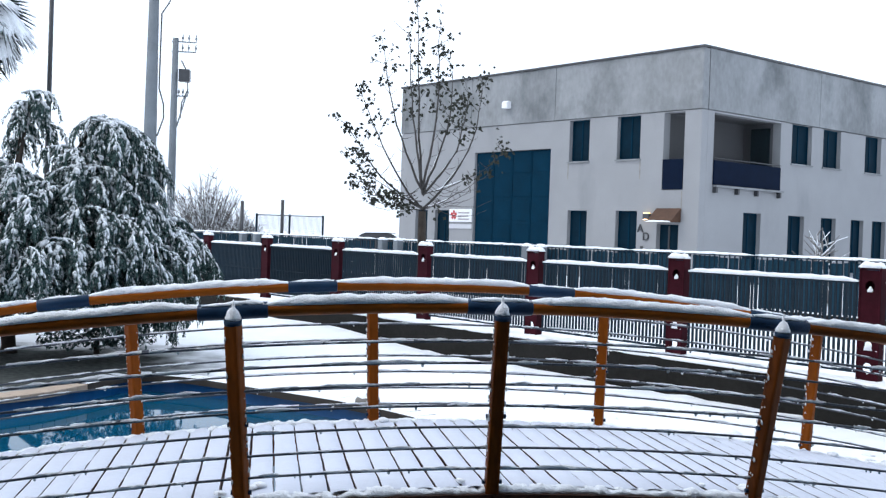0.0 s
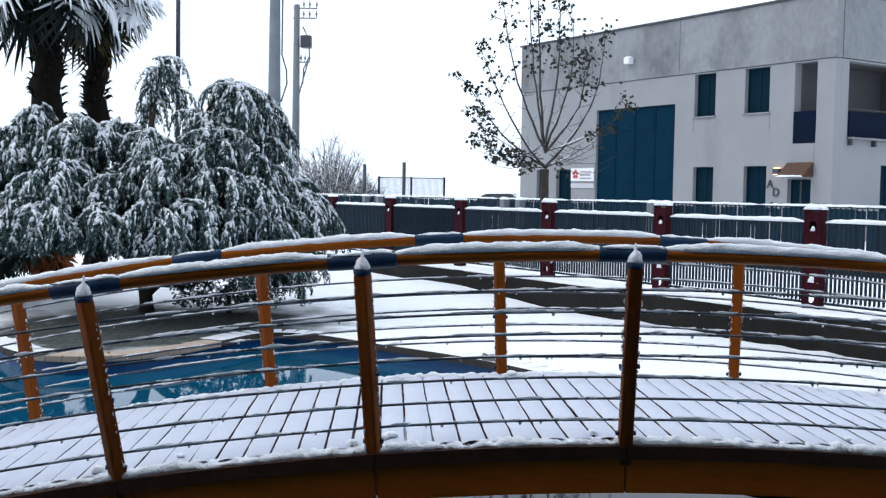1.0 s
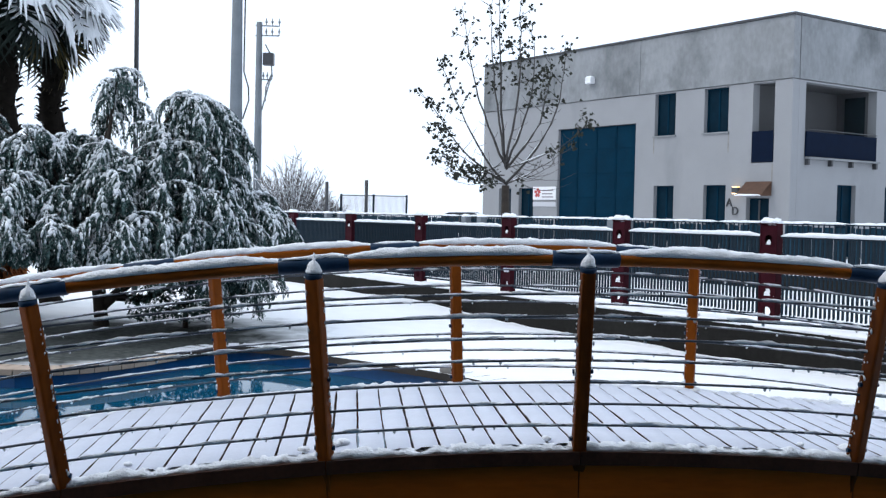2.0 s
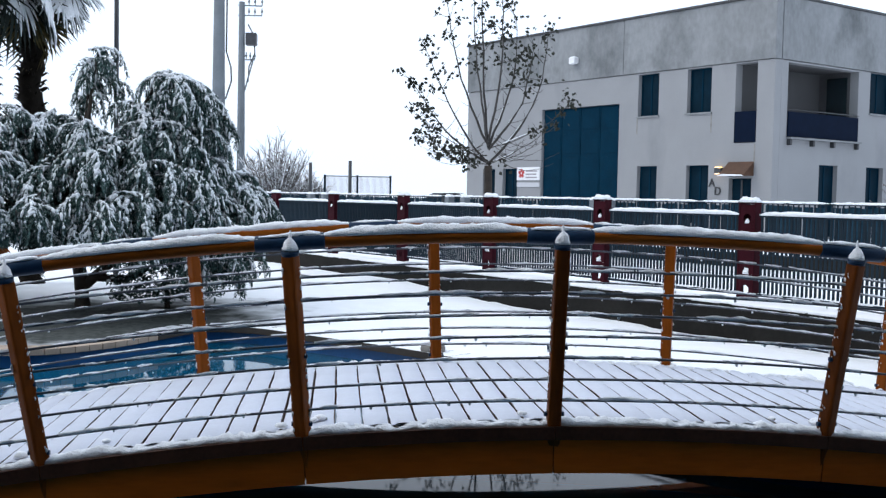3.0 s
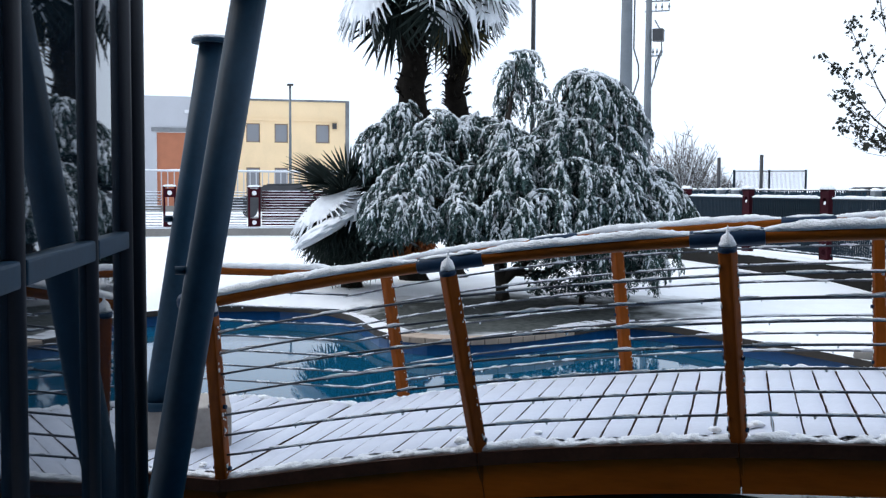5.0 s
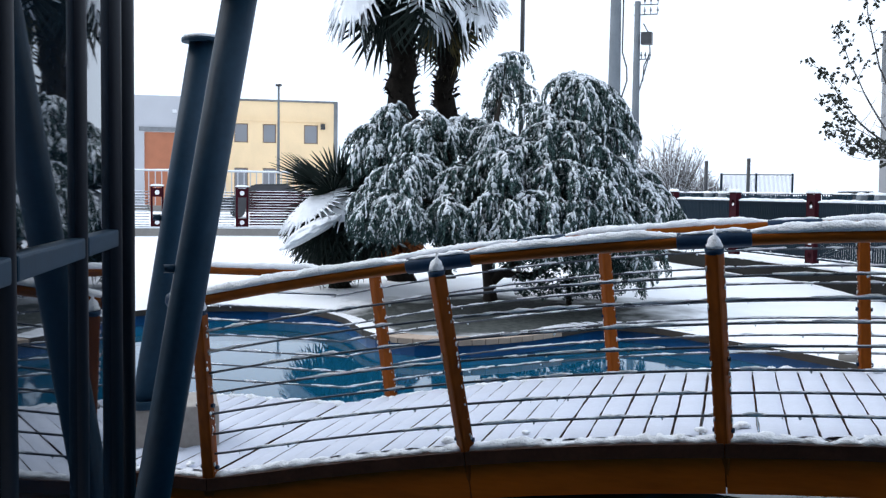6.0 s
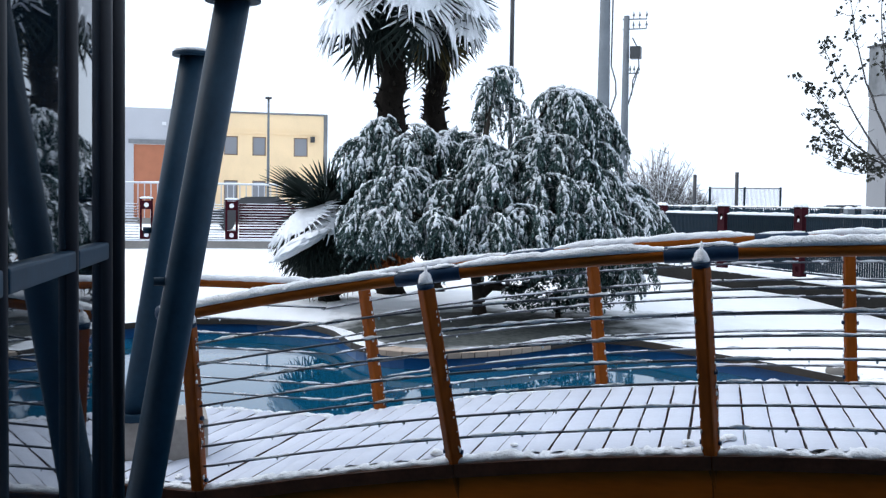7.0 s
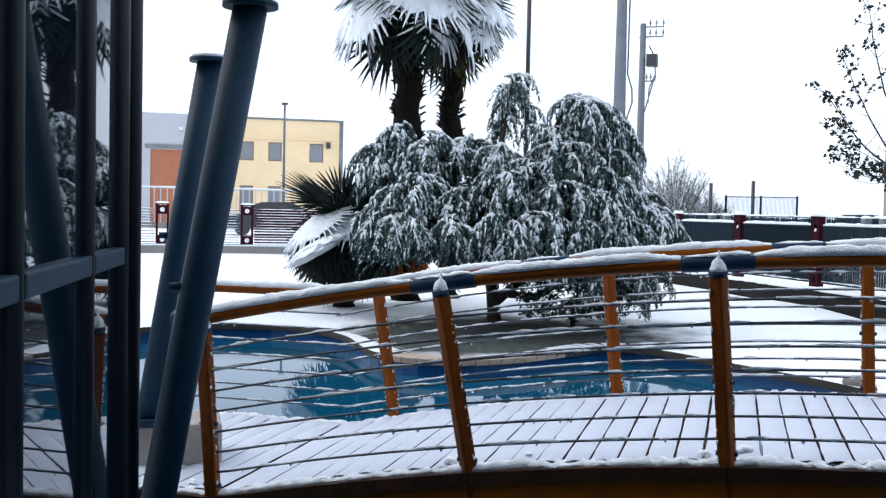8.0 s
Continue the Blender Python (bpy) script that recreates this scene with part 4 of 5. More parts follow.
# ---------------------------------------------------------------- the yellow building across the far street
def build_yellow():
    b = thing("yellow_building", "two-storey ochre yellow building with a grey hall and a terracotta gate", "building", at=Matrix.Translation((-68, 0, 0)) @ Matrix.Rotation(math.pi / 2, 4, 'Z'))
    tops = [(4.38, 5.25), (6.16, 7.02), (8.78, 9.68)]
    holes = [(a, c, 4.67, 5.87) for a, c in tops] + [(a, c, 0.9, 3.08) for a, c in ((4.38, 5.25), (6.16, 7.02))]
    part("wall", wall_mesh((1.6, 10.7), 0.3, 7.3, holes, 0.35), [YELLOW], b, "ochre yellow plastered wall")
    for a, c, z0, z1 in holes:
        window(b, a + 0.01, c - 0.01, z0 + 0.005, z1 - 0.005, 0.1, frame_mat=BROWN_FRAME, glass=PALE_PANE, sill=False, mull=0)
    part("cornice", newbox(1.55, 10.75, -0.08, 0.3, 7.302, 7.42, bevel=0.01), [CONCRETE], b)
    part("band", newbox(3.9, 10.2, -0.07, -0.002, 6.05, 6.2), [YELLOW], b)
    part("lamp", newbox(9.85, 10.1, -0.3, -0.002, 5.6, 5.95), [DARK_METAL], b)
    part("corner_pier", newbox(10.702, 10.95, -0.05, 0.4, 0.3, 7.42), [CONCRETE], b)
    gate = (-1.1, 1.1, 0.6, 5.22)
    part("hall_wall", wall_mesh((-14, 1.58), 0.3, 7.45, [gate], 0.35), [GREY_PLASTER], b, "light grey panel wall")
    part("gate_leaf", newbox(-1.09, 1.09, 0.12, 0.2, 0.6, 5.2), [RUST_DOOR], b, "terracotta sliding gate")
    part("gate_head", newbox(-1.4, 1.4, -0.1, -0.002, 5.25, 5.5, bevel=0.02), [CONCRETE], b)
    part("hall_lamp", newbox(0.6, 0.85, -0.3, -0.01, 6.4, 6.6, bevel=0.02), [WHITE_PAINT], b)
    part("roof", newbox(-14, 10.7, 0.36, 14, 7.0, 7.2), [SNOW], b, "flat snowy roof")
    part("end_wall", newbox(10.4, 10.7, 0.36, 14, 0.3, 7.3), [YELLOW], b)


BROWN_FRAME = mat("brown_frame", (0.24, 0.15, 0.09), 0.6, vary=0.2)
PALE_PANE = glassy("grey_pane", (0.22, 0.23, 0.25), 0.2)
build_yellow()


def build_street_railing():
    r = thing("street_railing", "pale railing along the far street", "railing", at=Matrix.Translation((-56, 0, STREET)))
    for k in range(70):
        part("bar", newbox(-0.02, 0.02, -8 + 0.32 * k, -8 + 0.32 * k + 0.05, 0.25, 2.05), [GREY_PLASTER], r)
    part("rail", newbox(-0.03, 0.03, -8, 14.5, 2.05, 2.12), [GREY_PLASTER], r)
    part("plinth", newbox(-0.12, 0.12, -8, 14.5, 0, 0.3), [GREY_WALL], r)
    bm = bmesh.new()
    lumps(bm, [(0, -8 + 0.3 * i, 2.11) for i in range(75)], 0.05, 0.06, seg=5)
    part("snow", bm, [SNOW_CLUMP], r)


build_street_railing()


def build_street_lamp():
    p = thing("street_lamp", "thin grey street lamp pole", "street lamp", at=Matrix.Translation((-57.6, 6.12, STREET)))
    bm = bmesh.new()
    tube(bm, [(0, 0, 0), (0, 0, 6.75)], [0.09, 0.055], 10)
    part("pole", bm, [POLE_C], p)
    part("head", newbox(-0.2, 0.2, -0.16, 0.16, 6.75, 6.85, bevel=0.03), [DARK_METAL], p)


build_street_lamp()


# ---------------------------------------------------------------- utility poles
def insulator_arm(p, z, span, turn):
    bm = bmesh.new()
    d = Vector((math.cos(turn), math.sin(turn), 0))
    tube(bm, [Vector((0, 0, z)) - d * span * 0.2, Vector((0, 0, z)) + d * span], 0.03, 6)
    arm = part("arm", bm, [POLE_C], p)
    for k in (0.35, 0.65, 1.0):
        bm = bmesh.new()
        c = d * span * k
        tube(bm, [c + Vector((0, 0, z + h)) for h in (0.0, 0.12, 0.14, 0.22, 0.24, 0.34)], [0.02, 0.02, 0.05, 0.05, 0.025, 0.02], 8)
        part("insulator", bm, [POLE_C], arm)


def build_pole(x, y, top, r0, r1, turn, kit):
    p = thing("utility_pole", "tapered grey concrete utility pole with arms and cables", "utility pole", "utility poles", Matrix.Translation((x, y, STREET)))
    bm = bmesh.new()
    tube(bm, [(0, 0, 0), (0, 0, top * 0.5), (0, 0, top)], [r0, (r0 + r1) / 2, r1], 14)
    part("shaft", bm, [POLE_C], p)
    insulator_arm(p, top - 0.6 if kit else top - 1.6, 0.9, turn)
    bm = bmesh.new()
    d = Vector((math.cos(turn), math.sin(turn), 0))
    q = [(0.28, top - 1.0), (0.55, top - 1.5), (0.6, top - 2.3), (0.34, top - 2.9), (0.30, top - 3.6)] if kit else [(0.9, top - 1.6), (0.55, top - 2.4), (0.3, top - 2.8), (0.28, top - 5.6), (0.46, top - 6.2), (0.48, top - 6.7), (0.26, top - 7.4)]
    tube(bm, [d * a + Vector((0, 0, z)) for a, z in q], 0.03, 6)
    part("cable", bm, [DARK_METAL], p)
    if kit:
        insulator_arm(p, top - 0.15, 0.9, turn + 0.1)
        part("transformer", rotated(newbox(0.2, 0.68, -0.24, 0.24, top - 1.95, top - 1.4, bevel=0.03), turn), [DARK_METAL], p, "box with switchgear")
        insulator_arm(p, top - 2.6, 0.6, turn)
        bm = bmesh.new()
        tube(bm, [d * 0.55 + Vector((0, 0, top - 2.5)), d * 0.15 + Vector((0, 0, top - 4.0))], 0.035, 6)
        part("strut", bm, [POLE_C], p)
    else:
        part("plate", rotated(newbox(-0.1, 0.1, -0.32, -0.27, 2.9, 3.7), turn - 0.2), [DARK_METAL], p)


def rotated(bm, turn):
    bmesh.ops.transform(bm, matrix=Matrix.Rotation(turn, 4, 'Z'), verts=bm.verts)
    return bm


build_pole(-37.62, 16.86, 12.2, 0.29, 0.16, 0.98, False)
build_pole(-44.55, 20.97, 9.9, 0.20, 0.13, 0.98, True)


def build_stick():
    p = thing("flag_pole", "slim dark metal pole behind the shrub", "pole", at=Matrix.Translation((-17.2, 6.2, 0.2)))
    bm = bmesh.new()
    tube(bm, [(0, 0, 0), (0, 0, 7)], [0.045, 0.035], 10)
    part("shaft", bm, [DARK_METAL], p)


build_stick()


def build_far_things():
    # grid screen beyond the street
    g = thing("grid_screen", "tall pale wire screen fence", "fence", at=Matrix.Translation((-36.9, 21.1, STREET)) @ Matrix.Rotation(0.96, 4, 'Z'))
    for k in range(56):
        part("bar", newbox(0.047 * k, 0.047 * k + 0.020, -0.01, 0.01, 0.2, 2.0), [GREY_PLASTER], g)
    for z in (0.3, 1.1, 1.98):
        part("rail", newbox(0, 2.64, -0.015, 0.015, z, z + 0.04), [POLE_C], g)
    for x in (0.0, 1.3, 2.62):
        part("post", newbox(x - 0.04, x + 0.04, -0.04, 0.04, 0, 2.05), [DARK_BAR], g)
    for x, y, z in ((-36.34, 21.93, 2.62), (-37.26, 20.64, 2.52)):
        p = thing("stake", "dark upright wooden stake", "post", "stakes", Matrix.Translation((x, y, STREET)))
        bm = bmesh.new()
        tube(bm, [(0, 0, 0), (0, 0, z)], 0.07, 8)
        part("shaft", bm, [DARK_METAL], p)
    # a parked car under snow, seen over the fences
    c = thing("car", "parked dark car covered with snow", "car", at=Matrix.Translation((-44.6, 32.6, STREET)) @ Matrix.Rotation(0.7, 4, 'Z'))
    bm = bmesh.new()
    prof = [(-2.0, 0.35), (-2.05, 0.8), (-1.2, 0.95), (-0.6, 1.42), (0.8, 1.45), (1.6, 0.98), (2.0, 0.85), (2.05, 0.4)]
    A = [bm.verts.new((x, -0.8, z)) for x, z in prof]
    B = [bm.verts.new((x, 0.8, z)) for x, z in prof]
    bm.faces.new(A), bm.faces.new(B[::-1])
    for k in range(len(prof)):
        f = bm.faces.new((A[k], B[k], B[(k + 1) % len(prof)], A[(k + 1) % len(prof)]))
        f.material_index = 1 if 1 <= k <= 5 and k != 2 else 0
    bmesh.ops.recalc_face_normals(bm, faces=bm.faces)
    bmesh.ops.bevel(bm, geom=list(bm.edges), offset=0.08, segments=2, affect='EDGES')
    part("body", bm, [DARK_METAL, SNOW], c)
    for x in (-1.25, 1.25):
        for y in (-0.75, 0.75):
            bm = bmesh.new()
            tube(bm, [(x, y - 0.1, 0.32), (x, y + 0.1, 0.32)], 0.32, 14)
            part("wheel", bm, [DARK_METAL], c)
    copy_thing(c, Matrix.Translation((-45.50, 4.46, STREET)) @ Matrix.Rotation(1.5, 4, "Z"))


build_far_things()


# ---------------------------------------------------------------- trees
def leaf_quad(bm, c, d, up, length, width, mi, fold=0.25):
    """A small pointed leaf of two folded halves."""
    d = d.normalized()
    s = d.cross(up)
    if s.length < 1e-3:
        s = d.cross(Vector((1, 0, 0)))
    s.normalize()
    n = s.cross(d)
    a = bm.verts.new(c)
    b = bm.verts.new(c + d * length)
    l = bm.verts.new(c + d * length * 0.45 + s * width + n * fold * width)
    r = bm.verts.new(c + d * length * 0.45 - s * width + n * fold * width)
    for q in ((a, l, b), (a, b, r)):
        f = bm.faces.new(q)
        f.material_index = mi


SIDE, DEEP = Vector((0.293, 0.956, 0)), Vector((-0.956, 0.293, 0))
SHRUB = Vector((-13.7, 4.62, 0.30))


def build_shrub():
    """A broad weeping evergreen: short forked trunk, arching limbs and strings of fine leaves that hang from them under broken snow."""
    random.seed(21)
    tree = thing("weeping_shrub", "broad weeping evergreen with hanging sprays laden with snow", "shrub", at=Matrix.Translation(SHRUB))
    bm = bmesh.new()
    tube(bm, [(0, 0, -0.15), (0.02, -0.02, 0.15), (-0.03, -0.03, 0.45), (-0.05, -0.1, 0.8), (-0.05, -0.15, 1.4)], [0.14, 0.095, 0.085, 0.075, 0.05], 10, jitter=0.1)
    trunk = part("trunk", bm, [BARK], tree)
    # crowns of the limbs: across, height, depth, and how far the sprays reach
    crowns = [(0.18, 3.44, 0.5, 0.30), (0.08, 3.05, 0.5, 0.36), (1.08, 3.16, 0.1, 0.75), (1.42, 2.92, 0.3, 0.62), (0.77, 2.72, 0.0, 0.60), (0.86, 2.55, -0.4, 0.62), (-1.38, 2.74, 0.5, 0.55),
              (-1.58, 2.40, 0.3, 0.45), (-0.98, 2.58, 0.1, 0.55), (-0.60, 2.52, 0.3, 0.50), (-0.18, 2.60, 0.5, 0.50), (0.06, 2.42, -0.1, 0.55), (0.58, 2.20, -0.3, 0.6),
              (1.24, 2.42, -0.3, 0.65), (0.06, 2.07, -0.7, 0.6), (-1.04, 2.01, -0.6, 0.6), (-1.38, 1.85, -0.2, 0.48), (-1.30, 1.57, -0.8, 0.5), (-0.45, 1.95, -0.5, 0.6),
              (1.52, 2.08, -0.2, 0.6), (1.29, 1.84, -0.7, 0.6), (1.92, 1.86, 0.0, 0.5), (2.02, 1.70, -0.3, 0.45), (0.85, 1.94, -0.8, 0.6), (1.66, 1.52, -0.7, 0.5),
              (-1.45, 1.37, -0.5, 0.38), (-0.57, 1.51, -1.0, 0.5), (0.0, 1.49, -1.1, 0.5), (0.56, 1.53, -1.1, 0.5), (1.13, 1.44, -1.0, 0.5), (1.40, 1.05, -0.5, 0.42),
              (1.70, 1.00, -0.4, 0.40), (-1.07, 1.39, -1.0, 0.45)]
    # a second, inner layer fills the crown behind the outer one
    crowns += [(a * 0.86 + random.gauss(0, 0.15), h - random.uniform(0.25, 0.5), b + random.uniform(0.25, 0.6), r * 0.9) for a, h, b, r in crowns[4:30]]
    green, snow = bmesh.new(), bmesh.new()
    up = Vector((0, 0, 1))

    def string(p, d, length, sag, load):
        """One bending shoot set with narrow leaves, with lumps of snow caught along its back."""
        m = max(3, round(length / 0.05))
        line = [p.copy()]
        for i in range(m):
            d = (d + Vector((random.gauss(0, 0.07), random.gauss(0, 0.07), -sag * (1 + 0.5 * i / m)))).normalized()
            p = p + d * (length / m)
            line.append(p.copy())
            for q in range(5):
                s = Vector((random.gauss(0, 1), random.gauss(0, 1), random.gauss(-0.2, 0.7))).normalized()
                c = line[-2].lerp(p, q / 5)
                leaf_quad(green, c, d * 0.9 + s * 0.75, up, random.uniform(0.035, 0.075), random.uniform(0.007, 0.013), 0, 0.4)
                if random.random() < load * 0.22:
                    leaf_quad(snow, c + Vector((0, 0, 0.006)), d * 0.9 + s * 0.6, up, random.uniform(0.03, 0.06), random.uniform(0.006, 0.011), 0, 0.5)
        i = 0
        while load > 0 and i < m:
            run = random.choice((1, 1, 2, 2, 3))
            if random.random() < load:
                seg = line[i:min(i + run, m) + 1]
                if len(seg) > 1:
                    pts = [seg[0].lerp(seg[-1], k / 4) if len(seg) == 2 else seg[0].lerp(seg[1], k / 2) if k < 2 else seg[1].lerp(seg[-1], (k - 2) / 2) for k in range(5)]
                    r = random.uniform(0.007, 0.0175) * (1.25 if i < m * 0.5 else 0.9)
                    side = Vector((random.gauss(0, 0.008), random.gauss(0, 0.008), 0.012))
                    tube(snow, [c + side for c in pts], [r * 0.35, r * random.uniform(0.8, 1.2), r * random.uniform(0.9, 1.3), r * random.uniform(0.7, 1.1), r * 0.3], 5, jitter=0.25)
            i += run
        return line

    for n, (a, h, b, reach) in enumerate(crowns):
        inner = n >= 33
        tip = SIDE * a + DEEP * b + Vector((0, 0, h))
        root = Vector((-0.05, -0.1, 0.55 + random.random() * 0.3))
        mid = root.lerp(tip, 0.55) + Vector((0, 0, 0.22))
        bm = bmesh.new()
        tube(bm, [root, root.lerp(mid, 0.5) + Vector((random.gauss(0, 0.05), random.gauss(0, 0.05), 0.03)), mid, mid.lerp(tip, 0.6) + Vector((0, 0, 0.05)), tip - Vector((0, 0, 0.06))], [0.05, 0.04, 0.03, 0.018, 0.008], 6)
        part("limb", bm, [BARK], tree)
        arms = 9 if inner else 8 if n < 2 else 14
        o = SIDE * (a + random.gauss(0, 0.4)) + DEEP * (b - 0.3)
        lean = math.atan2(o.y, o.x)
        for k in range(arms):
            az = 2 * math.pi * (k + random.uniform(-0.35, 0.35)) / arms
            away = 0.5 + 0.5 * math.cos(az - lean)
            rise = random.uniform(-0.05, 0.45)
            out = Vector((math.cos(az), math.sin(az), rise)).normalized()
            start = tip + Vector((random.gauss(0, 0.07), random.gauss(0, 0.07), -random.uniform(0.0, 0.30)))
            L = reach * random.uniform(0.7, 1.1) * (0.65 + 0.8 * away)
            arm = string(start, out, L, random.uniform(0.07, 0.20), 0.4 if inner else 0.85)
            for i in range(1, len(arm)):
                if arm[i].z < (0.95 if a < -0.3 else 0.72 if a < 0.9 else 0.30):
                    continue
                d = (arm[i] - arm[i - 1]).normalized()
                for sd in (-1, 1):
                    if random.random() < (0.6 if inner else 0.85):
                        side = d.cross(up)
                        side = side.normalized() * sd if side.length > 1e-3 else Vector((sd, 0, 0))
                        floor = max(0.08, arm[i].z - (0.86 if a < -0.3 else 0.62 if a < 0.9 else 0.12))
                        ln = min(random.uniform(0.10, 0.42), floor)
                        string(arm[i], (d * 0.45 + side * random.uniform(0.25, 0.7) + Vector((0, 0, random.uniform(-0.35, 0.1)))).normalized(), ln, random.uniform(0.25, 0.5), random.choice((0.15, 0.35, 0.5, 0.75)) if not inner else random.choice((0, 0.2, 0.4)))
    g = part("foliage", green, [NEEDLE], tree, "dark blue-green hanging sprays")
    tagged(g, kind="stuff")
    s = part("snow", snow, [SNOW_CLUMP], tree, "clumps of snow on the sprays", smooth=True)
    tagged(s, kind="stuff")
    # a crooked dark stem and low sprays below the crown
    bm = bmesh.new()
    tube(bm, [(0.0, 0.0, 0.3), (0.12, 0.35, 0.62), (0.1, 0.45, 1.0)], [0.075, 0.06, 0.045], 8, jitter=0.1)
    tube(bm, [(0.05, 0.12, 0.42), (0.15, 0.5, 0.38), (0.2, 0.78, 0.52), (0.25, 1.0, 0.62)], [0.06, 0.045, 0.035, 0.02], 8, jitter=0.1)
    part("limb", bm, [BARK], trunk)


def build_low_bush():
    """A dark low bush under the weeping crown."""
    random.seed(77)
    c0 = SHRUB + SIDE * 1.05 + DEEP * -0.1
    tree = thing("low_bush", "low dark evergreen bush dusted with snow", "shrub", at=Matrix.Translation(c0))
    green, snow = bmesh.new(), bmesh.new()
    for k in range(900):
        a = random.uniform(0, 6.28)
        r = 0.75 * random.random() ** 0.5
        p = Vector((0, 0, 0.28)) + SIDE * (r * math.cos(a)) + DEEP * (r * math.sin(a) * 0.6) + Vector((0, 0, random.uniform(-0.2, 0.45) * (1 - 0.5 * r)))
        d = Vector((random.gauss(0, 1), random.gauss(0, 1), random.gauss(-0.2, 0.5)))
        for q in range(3):
            leaf_quad(green, p, d + Vector((random.gauss(0, 0.6), random.gauss(0, 0.6), random.gauss(0, 0.5))), Vector((0, 0, 1)), random.uniform(0.06, 0.11), 0.02, 0)
        if random.random() < 0.12:
            blob(snow, Matrix.Translation(p + Vector((0, 0, 0.02))) @ Matrix.Diagonal((1.5, 1.2, 0.6, 1)), random.uniform(0.012, 0.03))
    bm = bmesh.new()
    tube(bm, [(0, 0, -0.2), (0, 0, 0.3)], [0.05, 0.03], 6)
    part("stem", bm, [BARK], tree)
    tagged(part("foliage", green, [NEEDLE], tree), kind="stuff")
    tagged(part("snow", snow, [SNOW_CLUMP], tree), kind="stuff")


build_shrub()
build_low_bush()


def frond_mesh(blades, length, spread, hinge, droop, material, snow, seed):
    """A round fan leaf on its stalk along +x; past the stalk the fan bends down by hinge. Snow lies on its heart and runs out along the blades."""
    random.seed(seed)
    bm = bmesh.new()
    tube(bm, [(0, 0, 0), (0.2, 0, 0.025), (0.38, 0, 0.0)], [0.018, 0.013, 0.010], 5)
    tilt = Matrix.Translation((0.38, 0, 0)) @ Matrix.Rotation(hinge, 4, 'Y')

    def on_fan(a, r, z):
        bend = droop * length * max(0.0, r / length - 0.35) ** 2
        return tilt @ Vector((math.cos(a) * r, math.sin(a) * r, z - bend - 0.10 * abs(math.sin(a)) * r))

    tips = []
    for k in range(blades):
        t = (k / (blades - 1) - 0.5) * 2
        a = t * spread + random.gauss(0, 0.018)
        L = length * (1 - 0.25 * abs(t) ** 2.2) * random.uniform(0.92, 1.05)
        tips.append((a, L))
        prev = None
        da = 0.5 * 2 * spread / (blades - 1)
        for u, w in ((0.02, 0.9), (0.30, 1.0), (0.55, 0.95), (0.80, 0.42), (1.0, 0.04)):
            hw = min(da * 0.98 * max(u, 0.05) * L, 0.027) * w
            r = L * u
            off = hw / max(r, 0.01)
            ring = [bm.verts.new(on_fan(a - off, r, 0.008 * w)), bm.verts.new(on_fan(a, r, -0.008 * w)), bm.verts.new(on_fan(a + off, r, 0.008 * w))]
            if prev:
                for q in (0, 1):
                    bm.faces.new((prev[q], prev[q + 1], ring[q + 1], ring[q])).material_index = 0
            prev = ring
    if snow > 0:
        # the heart of the fan under a soft cushion, then a finger of snow on each blade
        rows, cols = [], blades
        for i in range(7):
            v = i / 6
            row = []
            for k, (a, L) in enumerate(tips):
                edge = math.sin(math.pi * (k + 0.6) / (cols + 0.2)) ** 0.5
                r = L * snow * v * (0.80 + 0.2 * noise.noise((k * 0.45, 1.7, seed)))
                row.append(bm.verts.new(on_fan(a * 0.98, r + 0.01, 0.010 + 0.080 * edge * (1 - v ** 2.2) + 0.012 * noise.noise((k * 0.6, i * 0.9, seed + 3)))))
            rows.append(row)
        for A, B in zip(rows, rows[1:]):
            for k in range(cols - 1):
                f = bm.faces.new((A[k], A[k + 1], B[k + 1], B[k]))
                f.material_index, f.smooth = 1, True
        for k, (a, L) in enumerate(tips):
            far = min(0.97, snow + random.uniform(0.0, 0.42))
            r0 = L * snow * 0.7
            r1 = L * far
            if r1 - r0 > 0.05:
                tube(bm, [on_fan(a, r0 + (r1 - r0) * q / 4, 0.014) for q in range(5)], [0.015, 0.014, 0.012, 0.009, 0.004], 5, mi=1, jitter=0.2)
    me = bpy.data.meshes.new("frond")
    bm.to_mesh(me)
    bm.free()
    me.materials.append(material), me.materials.append(SNOW_CLUMP)
    return me


FRONDS = [frond_mesh(30, 0.66, 1.95, 1.05, 0.25, PALM_LEAF, 0.84, 1), frond_mesh(28, 0.64, 1.85, 1.15, 0.30, PALM_LEAF, 0.68, 2),
          frond_mesh(29, 0.64, 1.9, 1.0, 0.35, PALM_LEAF, 0.0, 3), frond_mesh(24, 0.62, 1.2, 0.55, 0.5, PALM_DEAD, 0.0, 4), frond_mesh(29, 0.66, 1.9, 1.1, 0.25, PALM_LEAF, 0.42, 5), frond_mesh(27, 0.62, 1.5, 0.12, 0.15, PALM_LEAF, 0.0, 6)]


